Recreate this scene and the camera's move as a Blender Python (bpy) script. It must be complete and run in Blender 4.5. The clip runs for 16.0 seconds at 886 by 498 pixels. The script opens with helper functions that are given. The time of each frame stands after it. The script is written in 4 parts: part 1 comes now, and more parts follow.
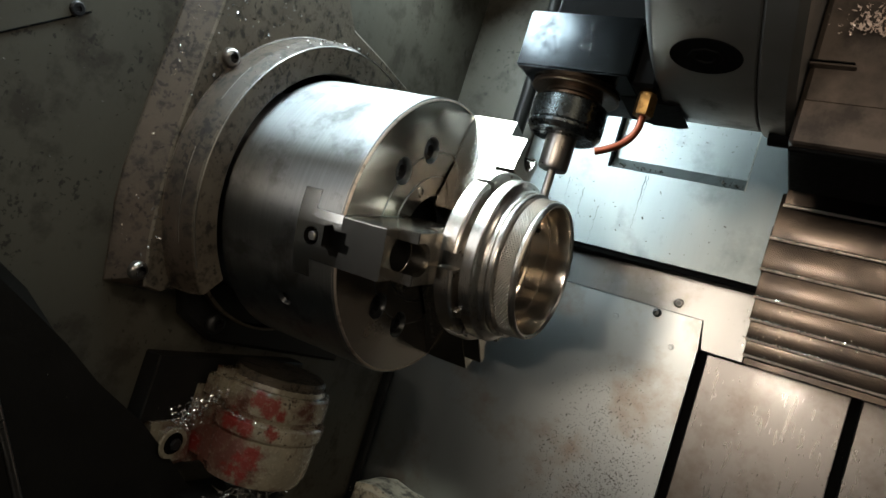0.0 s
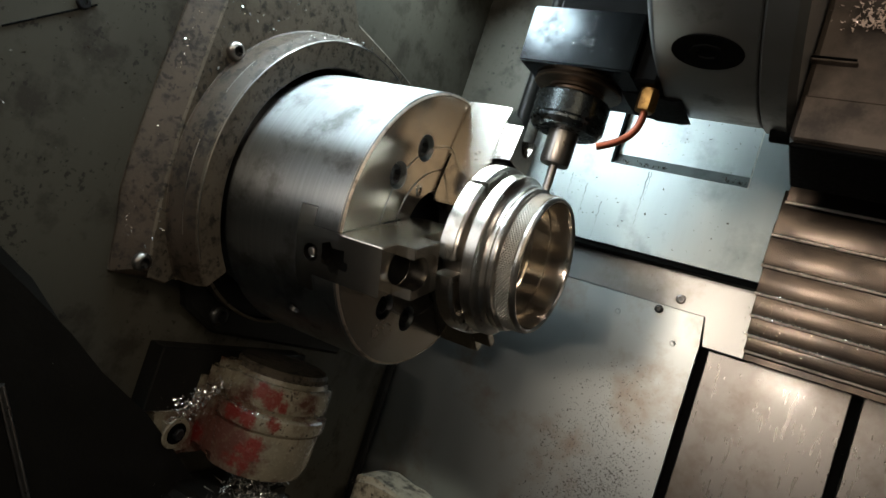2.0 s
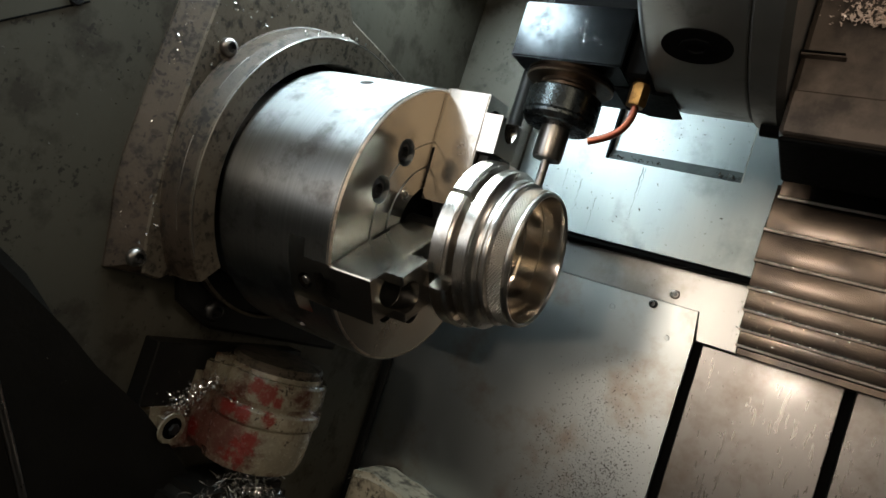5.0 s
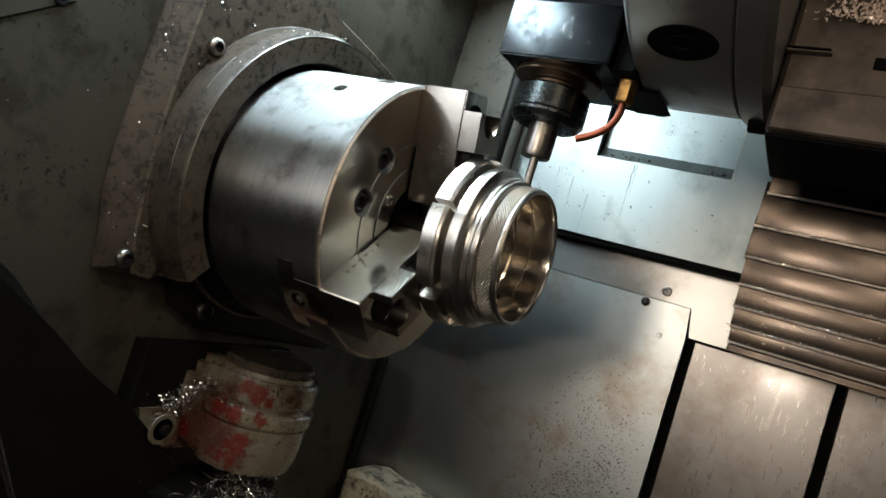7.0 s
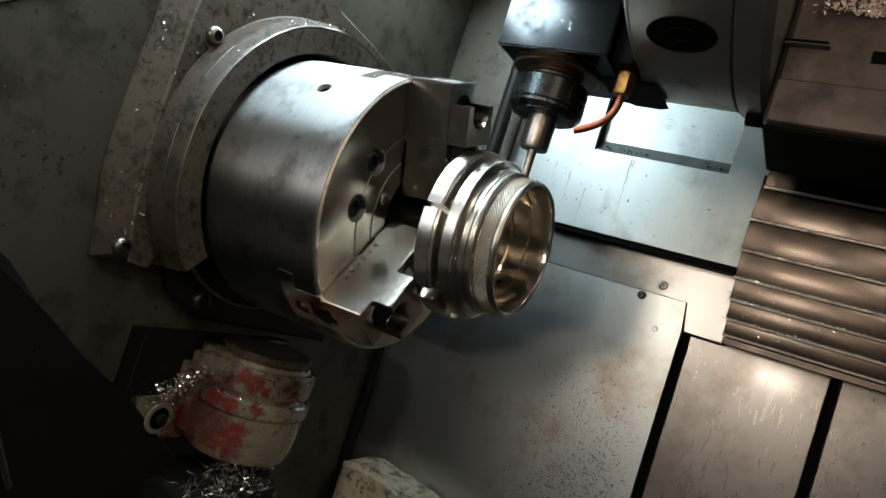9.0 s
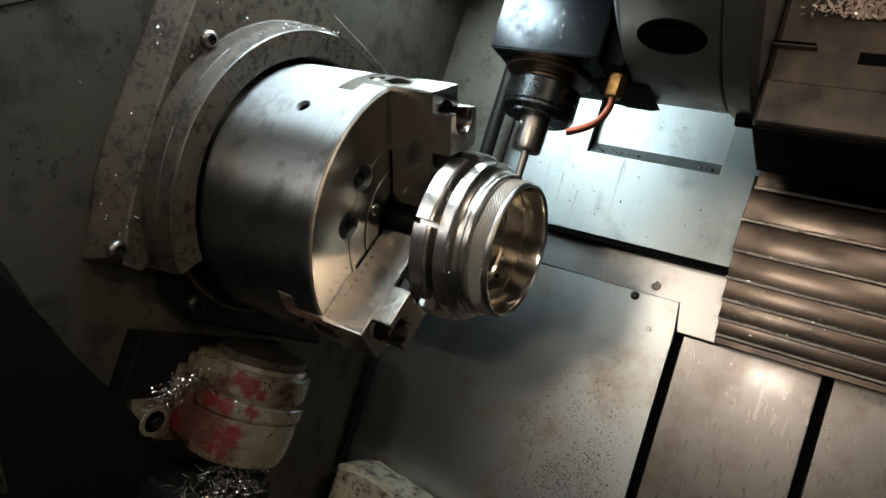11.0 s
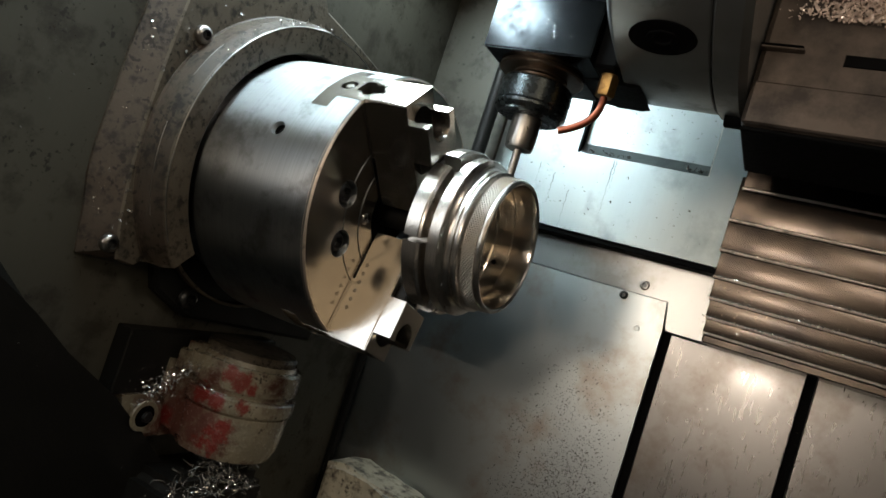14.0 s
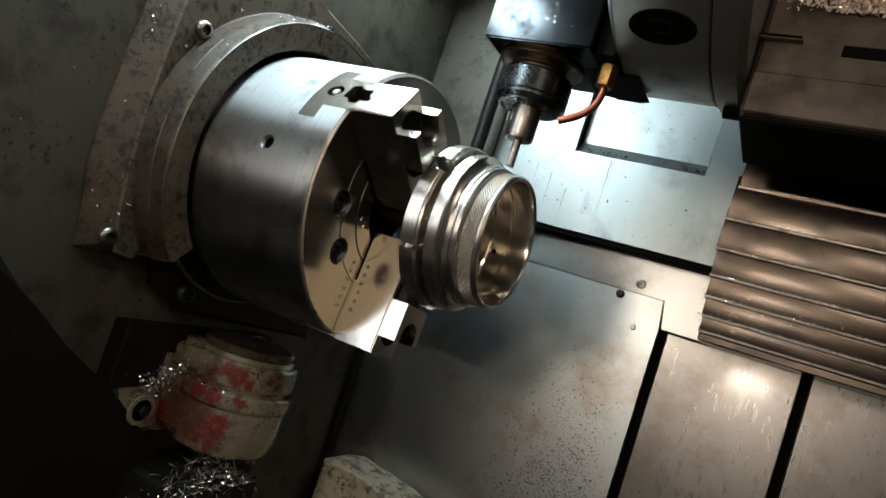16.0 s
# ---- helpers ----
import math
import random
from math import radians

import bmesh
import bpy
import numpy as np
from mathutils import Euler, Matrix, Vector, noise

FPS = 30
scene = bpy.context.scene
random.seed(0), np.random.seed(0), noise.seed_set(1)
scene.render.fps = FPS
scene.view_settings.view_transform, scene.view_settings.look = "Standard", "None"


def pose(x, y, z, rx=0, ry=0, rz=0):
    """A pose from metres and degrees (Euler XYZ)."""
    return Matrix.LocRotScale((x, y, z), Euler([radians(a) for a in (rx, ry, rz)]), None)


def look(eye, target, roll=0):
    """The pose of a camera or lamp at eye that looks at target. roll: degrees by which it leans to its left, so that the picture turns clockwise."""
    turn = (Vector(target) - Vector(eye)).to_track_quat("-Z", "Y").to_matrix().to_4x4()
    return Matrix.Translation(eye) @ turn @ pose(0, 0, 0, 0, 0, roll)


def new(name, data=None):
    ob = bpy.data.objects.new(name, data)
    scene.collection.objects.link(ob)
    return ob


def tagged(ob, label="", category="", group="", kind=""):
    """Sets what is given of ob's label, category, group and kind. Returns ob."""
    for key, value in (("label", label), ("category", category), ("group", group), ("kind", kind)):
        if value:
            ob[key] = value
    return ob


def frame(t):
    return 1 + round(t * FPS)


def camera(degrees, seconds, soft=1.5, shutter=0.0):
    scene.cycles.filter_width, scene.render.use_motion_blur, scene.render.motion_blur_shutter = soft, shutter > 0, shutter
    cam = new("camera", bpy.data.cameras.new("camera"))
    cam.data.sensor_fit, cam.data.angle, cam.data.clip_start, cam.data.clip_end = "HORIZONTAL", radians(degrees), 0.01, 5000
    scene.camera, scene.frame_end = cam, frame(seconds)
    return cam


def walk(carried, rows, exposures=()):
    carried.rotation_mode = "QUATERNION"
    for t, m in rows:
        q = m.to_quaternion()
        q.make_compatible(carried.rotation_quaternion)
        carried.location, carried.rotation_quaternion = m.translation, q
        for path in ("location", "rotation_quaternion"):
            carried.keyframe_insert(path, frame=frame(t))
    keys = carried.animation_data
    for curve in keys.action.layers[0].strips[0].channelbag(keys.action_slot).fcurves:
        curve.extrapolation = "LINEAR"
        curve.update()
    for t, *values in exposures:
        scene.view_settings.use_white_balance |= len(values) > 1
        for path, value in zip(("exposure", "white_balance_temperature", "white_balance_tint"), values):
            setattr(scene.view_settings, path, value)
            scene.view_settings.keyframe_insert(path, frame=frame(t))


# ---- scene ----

# ---- camera ----
cam = camera(67.6, 16.0, soft=1.6)
PATH = [
    (0, look((0.2559, -0.4287, -0.0260), (0.0116, 0.0070, -0.0036), 17.42)),
    (0.5, look((0.2596, -0.4293, -0.0243), (0.0134, 0.0053, -0.0007), 17.34)),
    (1, look((0.2578, -0.4278, -0.0263), (0.0118, 0.0069, -0.0054), 17.77)),
    (1.5, look((0.2581, -0.4288, -0.0273), (0.0119, 0.0060, -0.0083), 17.77)),
    (2, look((0.2597, -0.4295, -0.0270), (0.0128, 0.0049, -0.0084), 17.87)),
    (2.5, look((0.2612, -0.4302, -0.0274), (0.0141, 0.0041, -0.0074), 17.73)),
    (3, look((0.2617, -0.4298, -0.0285), (0.0150, 0.0047, -0.0106), 17.88)),
    (3.5, look((0.2630, -0.4283, -0.0285), (0.0163, 0.0062, -0.0117), 17.72)),
    (4, look((0.2636, -0.4289, -0.0284), (0.0170, 0.0058, -0.0118), 17.72)),
    (6.5, look((0.2697, -0.4269, -0.0261), (0.0235, 0.0079, -0.0082), 17.63)),
    (7, look((0.2707, -0.4255, -0.0267), (0.0254, 0.0098, -0.0092), 17.30)),
    (7.5, look((0.2712, -0.4253, -0.0275), (0.0270, 0.0106, -0.0092), 17.27)),
    (8, look((0.2709, -0.4260, -0.0271), (0.0267, 0.0098, -0.0085), 17.20)),
    (8.5, look((0.2710, -0.4259, -0.0286), (0.0283, 0.0110, -0.0138), 17.74)),
    (11, look((0.2729, -0.4282, -0.0316), (0.0338, 0.0105, -0.0127), 17.34)),
    (11.5, look((0.2729, -0.4298, -0.0302), (0.0342, 0.0091, -0.0103), 17.61)),
    (12, look((0.2742, -0.4309, -0.0303), (0.0363, 0.0084, -0.0096), 17.57)),
    (12.5, look((0.2740, -0.4311, -0.0314), (0.0376, 0.0090, -0.0100), 17.78)),
    (13, look((0.2718, -0.4293, -0.0353), (0.0382, 0.0124, -0.0156), 17.93)),
    (13.5, look((0.2732, -0.4321, -0.0336), (0.0394, 0.0093, -0.0100), 17.90)),
    (14, look((0.2738, -0.4318, -0.0362), (0.0413, 0.0103, -0.0132), 17.81)),
    (14.5, look((0.2743, -0.4323, -0.0372), (0.0427, 0.0102, -0.0139), 17.78)),
    (15, look((0.2748, -0.4337, -0.0366), (0.0432, 0.0087, -0.0117), 17.72)),
    (15.5, look((0.2743, -0.4337, -0.0391), (0.0432, 0.0091, -0.0154), 18.10)),
    (16, look((0.2755, -0.4327, -0.0414), (0.0444, 0.0099, -0.0156), 18.15)),
]
walk(cam, PATH)

# ---- light ----
world = bpy.data.worlds.new("workshop")
world.use_nodes = True
world.node_tree.nodes["Background"].inputs[0].default_value = (0.9, 0.78, 0.66, 1)
world.node_tree.nodes["Background"].inputs[1].default_value = 0.006
scene.world = world
scene.view_settings.exposure = -0.06


def area(name, eye, target, sx, sy, watts, colour):
    data = bpy.data.lights.new(name, "AREA")
    data.shape, data.size, data.size_y, data.energy, data.color = "RECTANGLE", sx, sy, watts, colour
    ob = new(name, data)
    ob.matrix_world = look(eye, target)
    return ob


# the machine's cool work light on the headstock wall above the chuck, warm shop lamps and added sources outside the
# door
area("work_light", (-0.105, -0.15, 0.310), (0.12, -0.15, 0.02), 0.52, 0.06, 4.3, (0.78, 0.95, 1.0))
# two shop lamps, placed from their bright spots on the way covers
for x in (0.18, 0.27):
    area("front_light", (x, -2.1, -0.035), (0.2, 0.2, -0.05), 0.026, 0.026, 2.0, (1.0, 0.85, 0.69))
# source set from the shadow edge on the way cover, its kind unseen
area("shop_source", (-0.17, -2.10, 0.16), (0.05, 0.1, -0.02), 0.22, 0.36, 6.2, (1.0, 0.85, 0.69))
# broad unseen source at front left, made cool to fill the chuck's side
area("shop_source", (-1.15, -1.75, 0.28), (0.0, 0.0, 0.0), 0.90, 1.10, 14.0, (0.92, 0.96, 1.0))
area("door_lamp", (0.72, -0.44, 0.52), (-0.08, 0.0, -0.16), 0.25, 0.10, 1.5, (1.0, 0.88, 0.73))
# broad unseen source at front right, added for the jaw's warm reflection
area("shop_source_right", (1.16, -1.62, 0.50), (0.0, -0.05, 0.0), 0.60, 1.10, 2.5, (1.0, 0.80, 0.54))
# added fill with no lamp seen there: lifts the valve under the chuck
area("front_light", (0.50, -1.90, 0.22), (-0.1, 0.0, -0.18), 0.16, 0.16, 2.0, (1.0, 0.85, 0.69))


# ---- materials ----
def mat(name, base, rough=0.4, metal=0.0, vary=0.25, scale=40.0, bump=0.1, stain=None, stain_at=0.6, stain_scale=8.0,
        stretch=(1, 1, 1), fine=300.0, coat=0.0, stain_rough=0.1, space="Object", turned=0.0, shine=0.5, speck=None, speck_at=0.62, speck_scale=260.0):
    m = bpy.data.materials.new(name)
    m.use_nodes = True
    nt = m.node_tree
    nd, ln = nt.nodes, nt.links
    b = nd["Principled BSDF"]
    tc = nd.new("ShaderNodeTexCoord")
    mp = nd.new("ShaderNodeMapping")
    mp.inputs["Scale"].default_value = stretch
    ln.new(tc.outputs[space], mp.inputs[0])
    n1 = nd.new("ShaderNodeTexNoise")
    n1.inputs["Scale"].default_value, n1.inputs["Detail"].default_value = scale, 6
    n2 = nd.new("ShaderNodeTexNoise")
    n2.inputs["Scale"].default_value, n2.inputs["Detail"].default_value = fine, 4
    n3 = nd.new("ShaderNodeTexNoise")
    n3.inputs["Scale"].default_value, n3.inputs["Detail"].default_value, n3.inputs["Roughness"].default_value = stain_scale, 8, 0.65
    ln.new(mp.outputs[0], n1.inputs[0]), ln.new(mp.outputs[0], n2.inputs[0]), ln.new(tc.outputs[space], n3.inputs[0])
    dark = tuple(c * (1 - vary) for c in base)
    lite = tuple(min(1, c * (1 + vary * 0.6)) for c in base)
    r1 = nd.new("ShaderNodeMix")
    r1.data_type = "RGBA"
    r1.inputs[6].default_value, r1.inputs[7].default_value = (*dark, 1), (*lite, 1)
    ln.new(n1.outputs[0], r1.inputs[0])
    colour = r1.outputs[2]
    ramp = nd.new("ShaderNodeMapRange")
    ramp.inputs[1].default_value, ramp.inputs[2].default_value = stain_at - 0.06, stain_at + 0.08
    ln.new(n3.outputs[0], ramp.inputs[0])
    rr = nd.new("ShaderNodeMapRange")
    rr.inputs[3].default_value, rr.inputs[4].default_value = max(0.03, rough * 0.75), min(1, rough * 1.25)
    ln.new(n2.outputs[0], rr.inputs[0])
    rough_out = rr.outputs[0]
    if stain:
        r2 = nd.new("ShaderNodeMix")
        r2.data_type = "RGBA"
        ln.new(ramp.outputs[0], r2.inputs[0]), ln.new(colour, r2.inputs[6])
        r2.inputs[7].default_value = (*stain, 1)
        colour = r2.outputs[2]
        ad = nd.new("ShaderNodeMath")
        ad.operation = "MULTIPLY_ADD"
        ln.new(ramp.outputs[0], ad.inputs[0]), ln.new(rough_out, ad.inputs[2])
        ad.inputs[1].default_value = stain_rough
        rough_out = ad.outputs[0]
    if speck:
        # clustered small flecks of dirt
        n4 = nd.new("ShaderNodeTexNoise")
        n4.inputs["Scale"].default_value, n4.inputs["Detail"].default_value, n4.inputs["Roughness"].default_value = speck_scale, 3, 0.6
        n5 = nd.new("ShaderNodeTexNoise")
        n5.inputs["Scale"].default_value, n5.inputs["Detail"].default_value = 22, 3
        ln.new(tc.outputs[space], n4.inputs[0]), ln.new(tc.outputs[space], n5.inputs[0])
        gather = nd.new("ShaderNodeMath")
        gather.operation = "MULTIPLY_ADD"
        gather.inputs[1].default_value = 0.55
        ln.new(n5.outputs[0], gather.inputs[0]), ln.new(n4.outputs[0], gather.inputs[2])
        fleck = nd.new("ShaderNodeMapRange")
        fleck.inputs[1].default_value, fleck.inputs[2].default_value, fleck.inputs[4].default_value = speck_at + 0.275, speck_at + 0.335, 0.9
        ln.new(gather.outputs[0], fleck.inputs[0])
        r3 = nd.new("ShaderNodeMix")
        r3.data_type = "RGBA"
        ln.new(fleck.outputs[0], r3.inputs[0]), ln.new(colour, r3.inputs[6])
        r3.inputs[7].default_value = (*speck, 1)
        colour = r3.outputs[2]
    ln.new(colour, b.inputs["Base Color"]), ln.new(rough_out, b.inputs["Roughness"])
    b.inputs["Metallic"].default_value = metal
    b.inputs["Specular IOR Level"].default_value = shine
    b.inputs["Coat Weight"].default_value = coat
    b.inputs["Coat Roughness"].default_value = 0.11
    if turned:
        tg = nd.new("ShaderNodeTangent")
        tg.direction_type, tg.axis = "RADIAL", "X"
        ln.new(tg.outputs[0], b.inputs["Tangent"])
        b.inputs["Anisotropic"].default_value, b.inputs["Anisotropic Rotation"].default_value = turned, 0.25
    if bump:
        bp = nd.new("ShaderNodeBump")
        bp.inputs["Strength"].default_value, bp.inputs["Distance"].default_value = bump, 0.001
        mx = nd.new("ShaderNodeMath")
        mx.operation = "ADD"
        ln.new(n1.outputs[0], mx.inputs[0]), ln.new(n2.outputs[0], mx.inputs[1])
        ln.new(mx.outputs[0], bp.inputs["Height"]), ln.new(bp.outputs[0], b.inputs["Normal"])
    return m


STEEL = mat("turned steel", (0.31, 0.325, 0.33), 0.46, 1, 0.3, 18, 0.05, (0.17, 0.17, 0.172), 0.575, 34, (60, 1, 1), 120, turned=0.95)
FACE = mat("faced steel", (0.45, 0.405, 0.355), 0.20, 1, 0.14, 14, 0.006, (0.36, 0.31, 0.26), 0.62, 18, (1, 1, 1), 400, turned=0.35)
JAW = mat("ground jaw steel", (0.56, 0.525, 0.47), 0.20, 1, 0.15, 20, 0.012, (0.30, 0.26, 0.22), 0.64, 16, (1, 1, 1), 400)
GROUND = mat("ground tool steel", (0.34, 0.32, 0.30), 0.30, 1, 0.2, 60, 0.02)
BRIGHT = mat("bright machined steel", (0.50, 0.475, 0.435), 0.29, 1, 0.12, 30, 0.0, (0.36, 0.31, 0.26), 0.60, 60, (40, 1, 1), 150, turned=0.3)
KNURL = mat("sharp knurled steel", (0.70, 0.67, 0.63), 0.30, 1, 0.15, 60, 0)
BORE = mat("polished bore", (0.86, 0.81, 0.74), 0.17, 1, 0.10, 20, 0.0, (0.62, 0.53, 0.43), 0.64, 60, (40, 1, 1), 150, turned=0.5)
BLACK = mat("black oxide steel", (0.035, 0.035, 0.038), 0.33, 0.6, 0.3, 60, 0.05)
BLUED = mat("blued tool steel", (0.042, 0.046, 0.050), 0.13, 1, 0.3, 24, 0.012, (0.014, 0.015, 0.017), 0.58, 30, shine=0.3)
NUT = mat("blued collet steel", (0.085, 0.098, 0.105), 0.27, 1, 0.25, 30, 0.03, (0.05, 0.045, 0.04), 0.6, 40)
UMBER = mat("brown oily bearing steel", (0.17, 0.125, 0.09), 0.42, 1, 0.3, 40, 0.03, (0.07, 0.05, 0.035), 0.6, 50)
# paler than the steel around it, so edges show a painted glint
LIP = mat("pale edge steel for glints", (0.80, 0.70, 0.60), 0.42, 1, 0.4, 60, 0.08, (0.30, 0.24, 0.19), 0.58, 60)
DARK = mat("dark oily iron", (0.013, 0.0125, 0.0115), 0.4, 0.05, 0.4, 30, 0.15, (0.035, 0.032, 0.028), 0.68, 20, shine=0.2)
# near-black: rubber, black parts, and painted shade in gaps, holes and undersides
VOID = mat("near-black rubber and painted shade", (0.0025, 0.0025, 0.0025), 0.6, 0, 0.3, 50, 0.05, shine=0.04)
SOCKET = mat("dull socket steel", (0.10, 0.10, 0.10), 0.35, 0.9, 0.3, 60, 0.05)
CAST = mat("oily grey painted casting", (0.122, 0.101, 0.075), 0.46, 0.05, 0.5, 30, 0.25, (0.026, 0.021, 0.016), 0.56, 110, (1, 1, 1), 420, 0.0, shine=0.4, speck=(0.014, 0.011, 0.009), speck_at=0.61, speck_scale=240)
# darker, browner copy of CAST: grime plus shade painted onto the flanks
GRIME_SHADE = mat("brown oily grime and painted shade on the casting", (0.072, 0.054, 0.040), 0.50, 0.05, 0.5, 35, 0.25, (0.020, 0.016, 0.012), 0.57, 110, (1, 1, 1), 420, 0.0, shine=0.4, speck=(0.012, 0.009, 0.007), speck_at=0.60, speck_scale=240)
WALLM = mat("oily grey painted sheet", (0.082, 0.076, 0.058), 0.5, 0.0, 0.5, 9, 0.06, (0.040, 0.034, 0.025), 0.56, 30, (1, 1, 0.5), 300, shine=0.4, speck=(0.022, 0.018, 0.014), speck_at=0.66, speck_scale=190)
PANEL = mat("satin stainless sheet", (0.330, 0.362, 0.360), 0.43, 1.0, 0.25, 14, 0.008, (0.21, 0.235, 0.232), 0.58, 12, (1, 1, 0.12), 260, stain_rough=0.04)
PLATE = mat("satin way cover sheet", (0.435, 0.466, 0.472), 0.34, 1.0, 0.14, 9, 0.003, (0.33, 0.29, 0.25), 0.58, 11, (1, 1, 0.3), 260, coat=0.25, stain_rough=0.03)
# PLATE darkened and warmed to carry the light on the right-hand covers
DIM_PLATE = mat("oily way cover sheet toned for its light", (0.190, 0.181, 0.174), 0.29, 1.0, 0.12, 9, 0.0008, (0.135, 0.118, 0.103), 0.56, 13, (1, 1, 0.2), 260, coat=0.35, stain_rough=0.03)
# PLATE dimmed for the bed strip, where it mirrors the lamps too strongly
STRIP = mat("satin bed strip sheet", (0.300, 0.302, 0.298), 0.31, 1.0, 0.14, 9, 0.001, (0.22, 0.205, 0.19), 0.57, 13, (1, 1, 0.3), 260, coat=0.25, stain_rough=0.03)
COVER = mat("oily way cover steel", (0.055, 0.042, 0.032), 0.20, 0.85, 0.3, 12, 0.02, (0.016, 0.012, 0.010), 0.55, 17, (0.25, 1, 1), 260, stain_rough=0.05, coat=0.1)
ENAMEL = mat("worn grey enamel", (0.27, 0.240, 0.175), 0.26, 0, 0.5, 45, 0.8, (0.085, 0.040, 0.028), 0.55, 34, (1, 1, 1), 350, 0.8, 0, speck=(0.035, 0.025, 0.019), speck_at=0.68, speck_scale=240)


def worn_red(layers):
    """Grey enamel on which old paint is left in ragged patches; a layer is a colour, its hold and its (place, radius) list."""
    m = ENAMEL.copy()
    m.name = "worn red and grey enamel"
    nd, ln = m.node_tree.nodes, m.node_tree.links
    b = nd["Principled BSDF"]
    under = b.inputs["Base Color"].links[0].from_socket
    tc = nd.new("ShaderNodeTexCoord")
    rag = nd.new("ShaderNodeTexNoise")
    rag.inputs["Scale"].default_value, rag.inputs["Detail"].default_value, rag.inputs["Roughness"].default_value = 75, 10, 0.8
    ln.new(tc.outputs["Object"], rag.inputs[0])
    for colour, hold, soft, spots in layers:
        last = None
        for place, radius in spots:
            d = nd.new("ShaderNodeVectorMath")
            d.operation = "DISTANCE"
            d.inputs[1].default_value = place
            ln.new(tc.outputs["Object"], d.inputs[0])
            near = nd.new("ShaderNodeMapRange")
            near.inputs[1].default_value, near.inputs[2].default_value = radius * 2.6, radius * 0.3
            ln.new(d.outputs["Value"], near.inputs[0])
            if last:
                top = nd.new("ShaderNodeMath")
                top.operation = "MAXIMUM"
                ln.new(last, top.inputs[0]), ln.new(near.outputs[0], top.inputs[1])
                last = top.outputs[0]
            else:
                last = near.outputs[0]
        mul = nd.new("ShaderNodeMath")
        mul.operation = "MULTIPLY_ADD"
        mul.inputs[1].default_value = 2.2
        ln.new(rag.outputs[0], mul.inputs[0]), ln.new(last, mul.inputs[2])
        edge = nd.new("ShaderNodeMapRange")
        edge.inputs[1].default_value, edge.inputs[2].default_value, edge.inputs[4].default_value = 1.80 - 0.75 * soft, 1.80 + 0.25 * soft, hold
        ln.new(mul.outputs[0], edge.inputs[0])
        mix = nd.new("ShaderNodeMix")
        mix.data_type = "RGBA"
        ln.new(edge.outputs[0], mix.inputs[0]), ln.new(under, mix.inputs[6])
        mix.inputs[7].default_value = (*colour, 1)
        under = mix.outputs[2]
    ln.new(under, b.inputs["Base Color"])
    return m


RED = worn_red([
    ((0.105, 0.034, 0.026), 0.92, 0.6, [((-0.126, -0.030, -0.204), 0.022), ((-0.112, -0.033, -0.197), 0.020), ((-0.104, -0.032, -0.190), 0.015), ((-0.092, -0.033, -0.199), 0.013), ((-0.098, -0.033, -0.208), 0.012), ((-0.136, -0.022, -0.214), 0.015)]),
    ((0.17, 0.016, 0.013), 0.88, 0.25, [((-0.084, -0.026, -0.157), 0.006), ((-0.077, -0.020, -0.161), 0.007), ((-0.070, -0.013, -0.165), 0.005), ((-0.102, -0.032, -0.179), 0.007), ((-0.088, -0.030, -0.180), 0.006),
                                        ((-0.072, -0.016, -0.181), 0.005), ((-0.086, -0.0325, -0.216), 0.009), ((-0.080, -0.028, -0.206), 0.007), ((-0.077, -0.024, -0.197), 0.006), ((-0.130, -0.036, -0.208), 0.007)]),
])
BEIGE = mat("worn beige enamel", (0.50, 0.45, 0.34), 0.45, 0, 0.5, 60, 0.5, (0.06, 0.05, 0.04), 0.54, 70, (1, 1, 1), 350, 0.3, speck=(0.05, 0.038, 0.028), speck_at=0.69, speck_scale=200)
BRASS = mat("oily brass", (0.42, 0.25, 0.09), 0.36, 1, 0.4, 60, 0.06, (0.12, 0.07, 0.03), 0.54, 90)
COPPER = mat("bent copper pipe", (0.36, 0.115, 0.07), 0.40, 1, 0.3, 50, 0.05, (0.20, 0.07, 0.045), 0.56, 60)
TURRET = mat("oily grey turret steel", (0.250, 0.248, 0.238), 0.36, 0.85, 0.25, 30, 0.06, (0.08, 0.076, 0.07), 0.62, 20)
HOUSING = mat("oily brown housing steel", (0.125, 0.098, 0.080), 0.38, 0.45, 0.5, 18, 0.08, (0.036, 0.028, 0.023), 0.53, 14)
CHIP = mat("bright steel swarf", (0.88, 0.86, 0.83), 0.17, 0.85, 0.3, 80, 0)
RUSTY = mat("reddish oily swarf", (0.84, 0.62, 0.54), 0.22, 0.2, 0.6, 120, 0)
SPECK = mat("dark oily swarf", (0.06, 0.05, 0.04), 0.4, 0.5, 0.4, 80, 0)
SHOP = mat("dim shop wall paint", (0.30, 0.27, 0.23), 0.8, 0, 0.2, 2, 0)


# ---- mesh helpers ----
def thing(name, label, category, group="", kind="", at=None):
    return tagged(new(name, None), label, category, group, kind)


def part(name, bm, material, parent, label="", smooth=35):
    me = bpy.data.meshes.new(name)
    bmesh.ops.recalc_face_normals(bm, faces=bm.faces)
    bm.to_mesh(me)
    bm.free()
    me.materials.append(material)
    if smooth:
        me.polygons.foreach_set("use_smooth", [True] * len(me.polygons))
        me.set_sharp_from_angle(angle=radians(smooth))
    ob = new(name, me)
    ob.parent = parent
    if label:
        tagged(ob, label)
    return ob


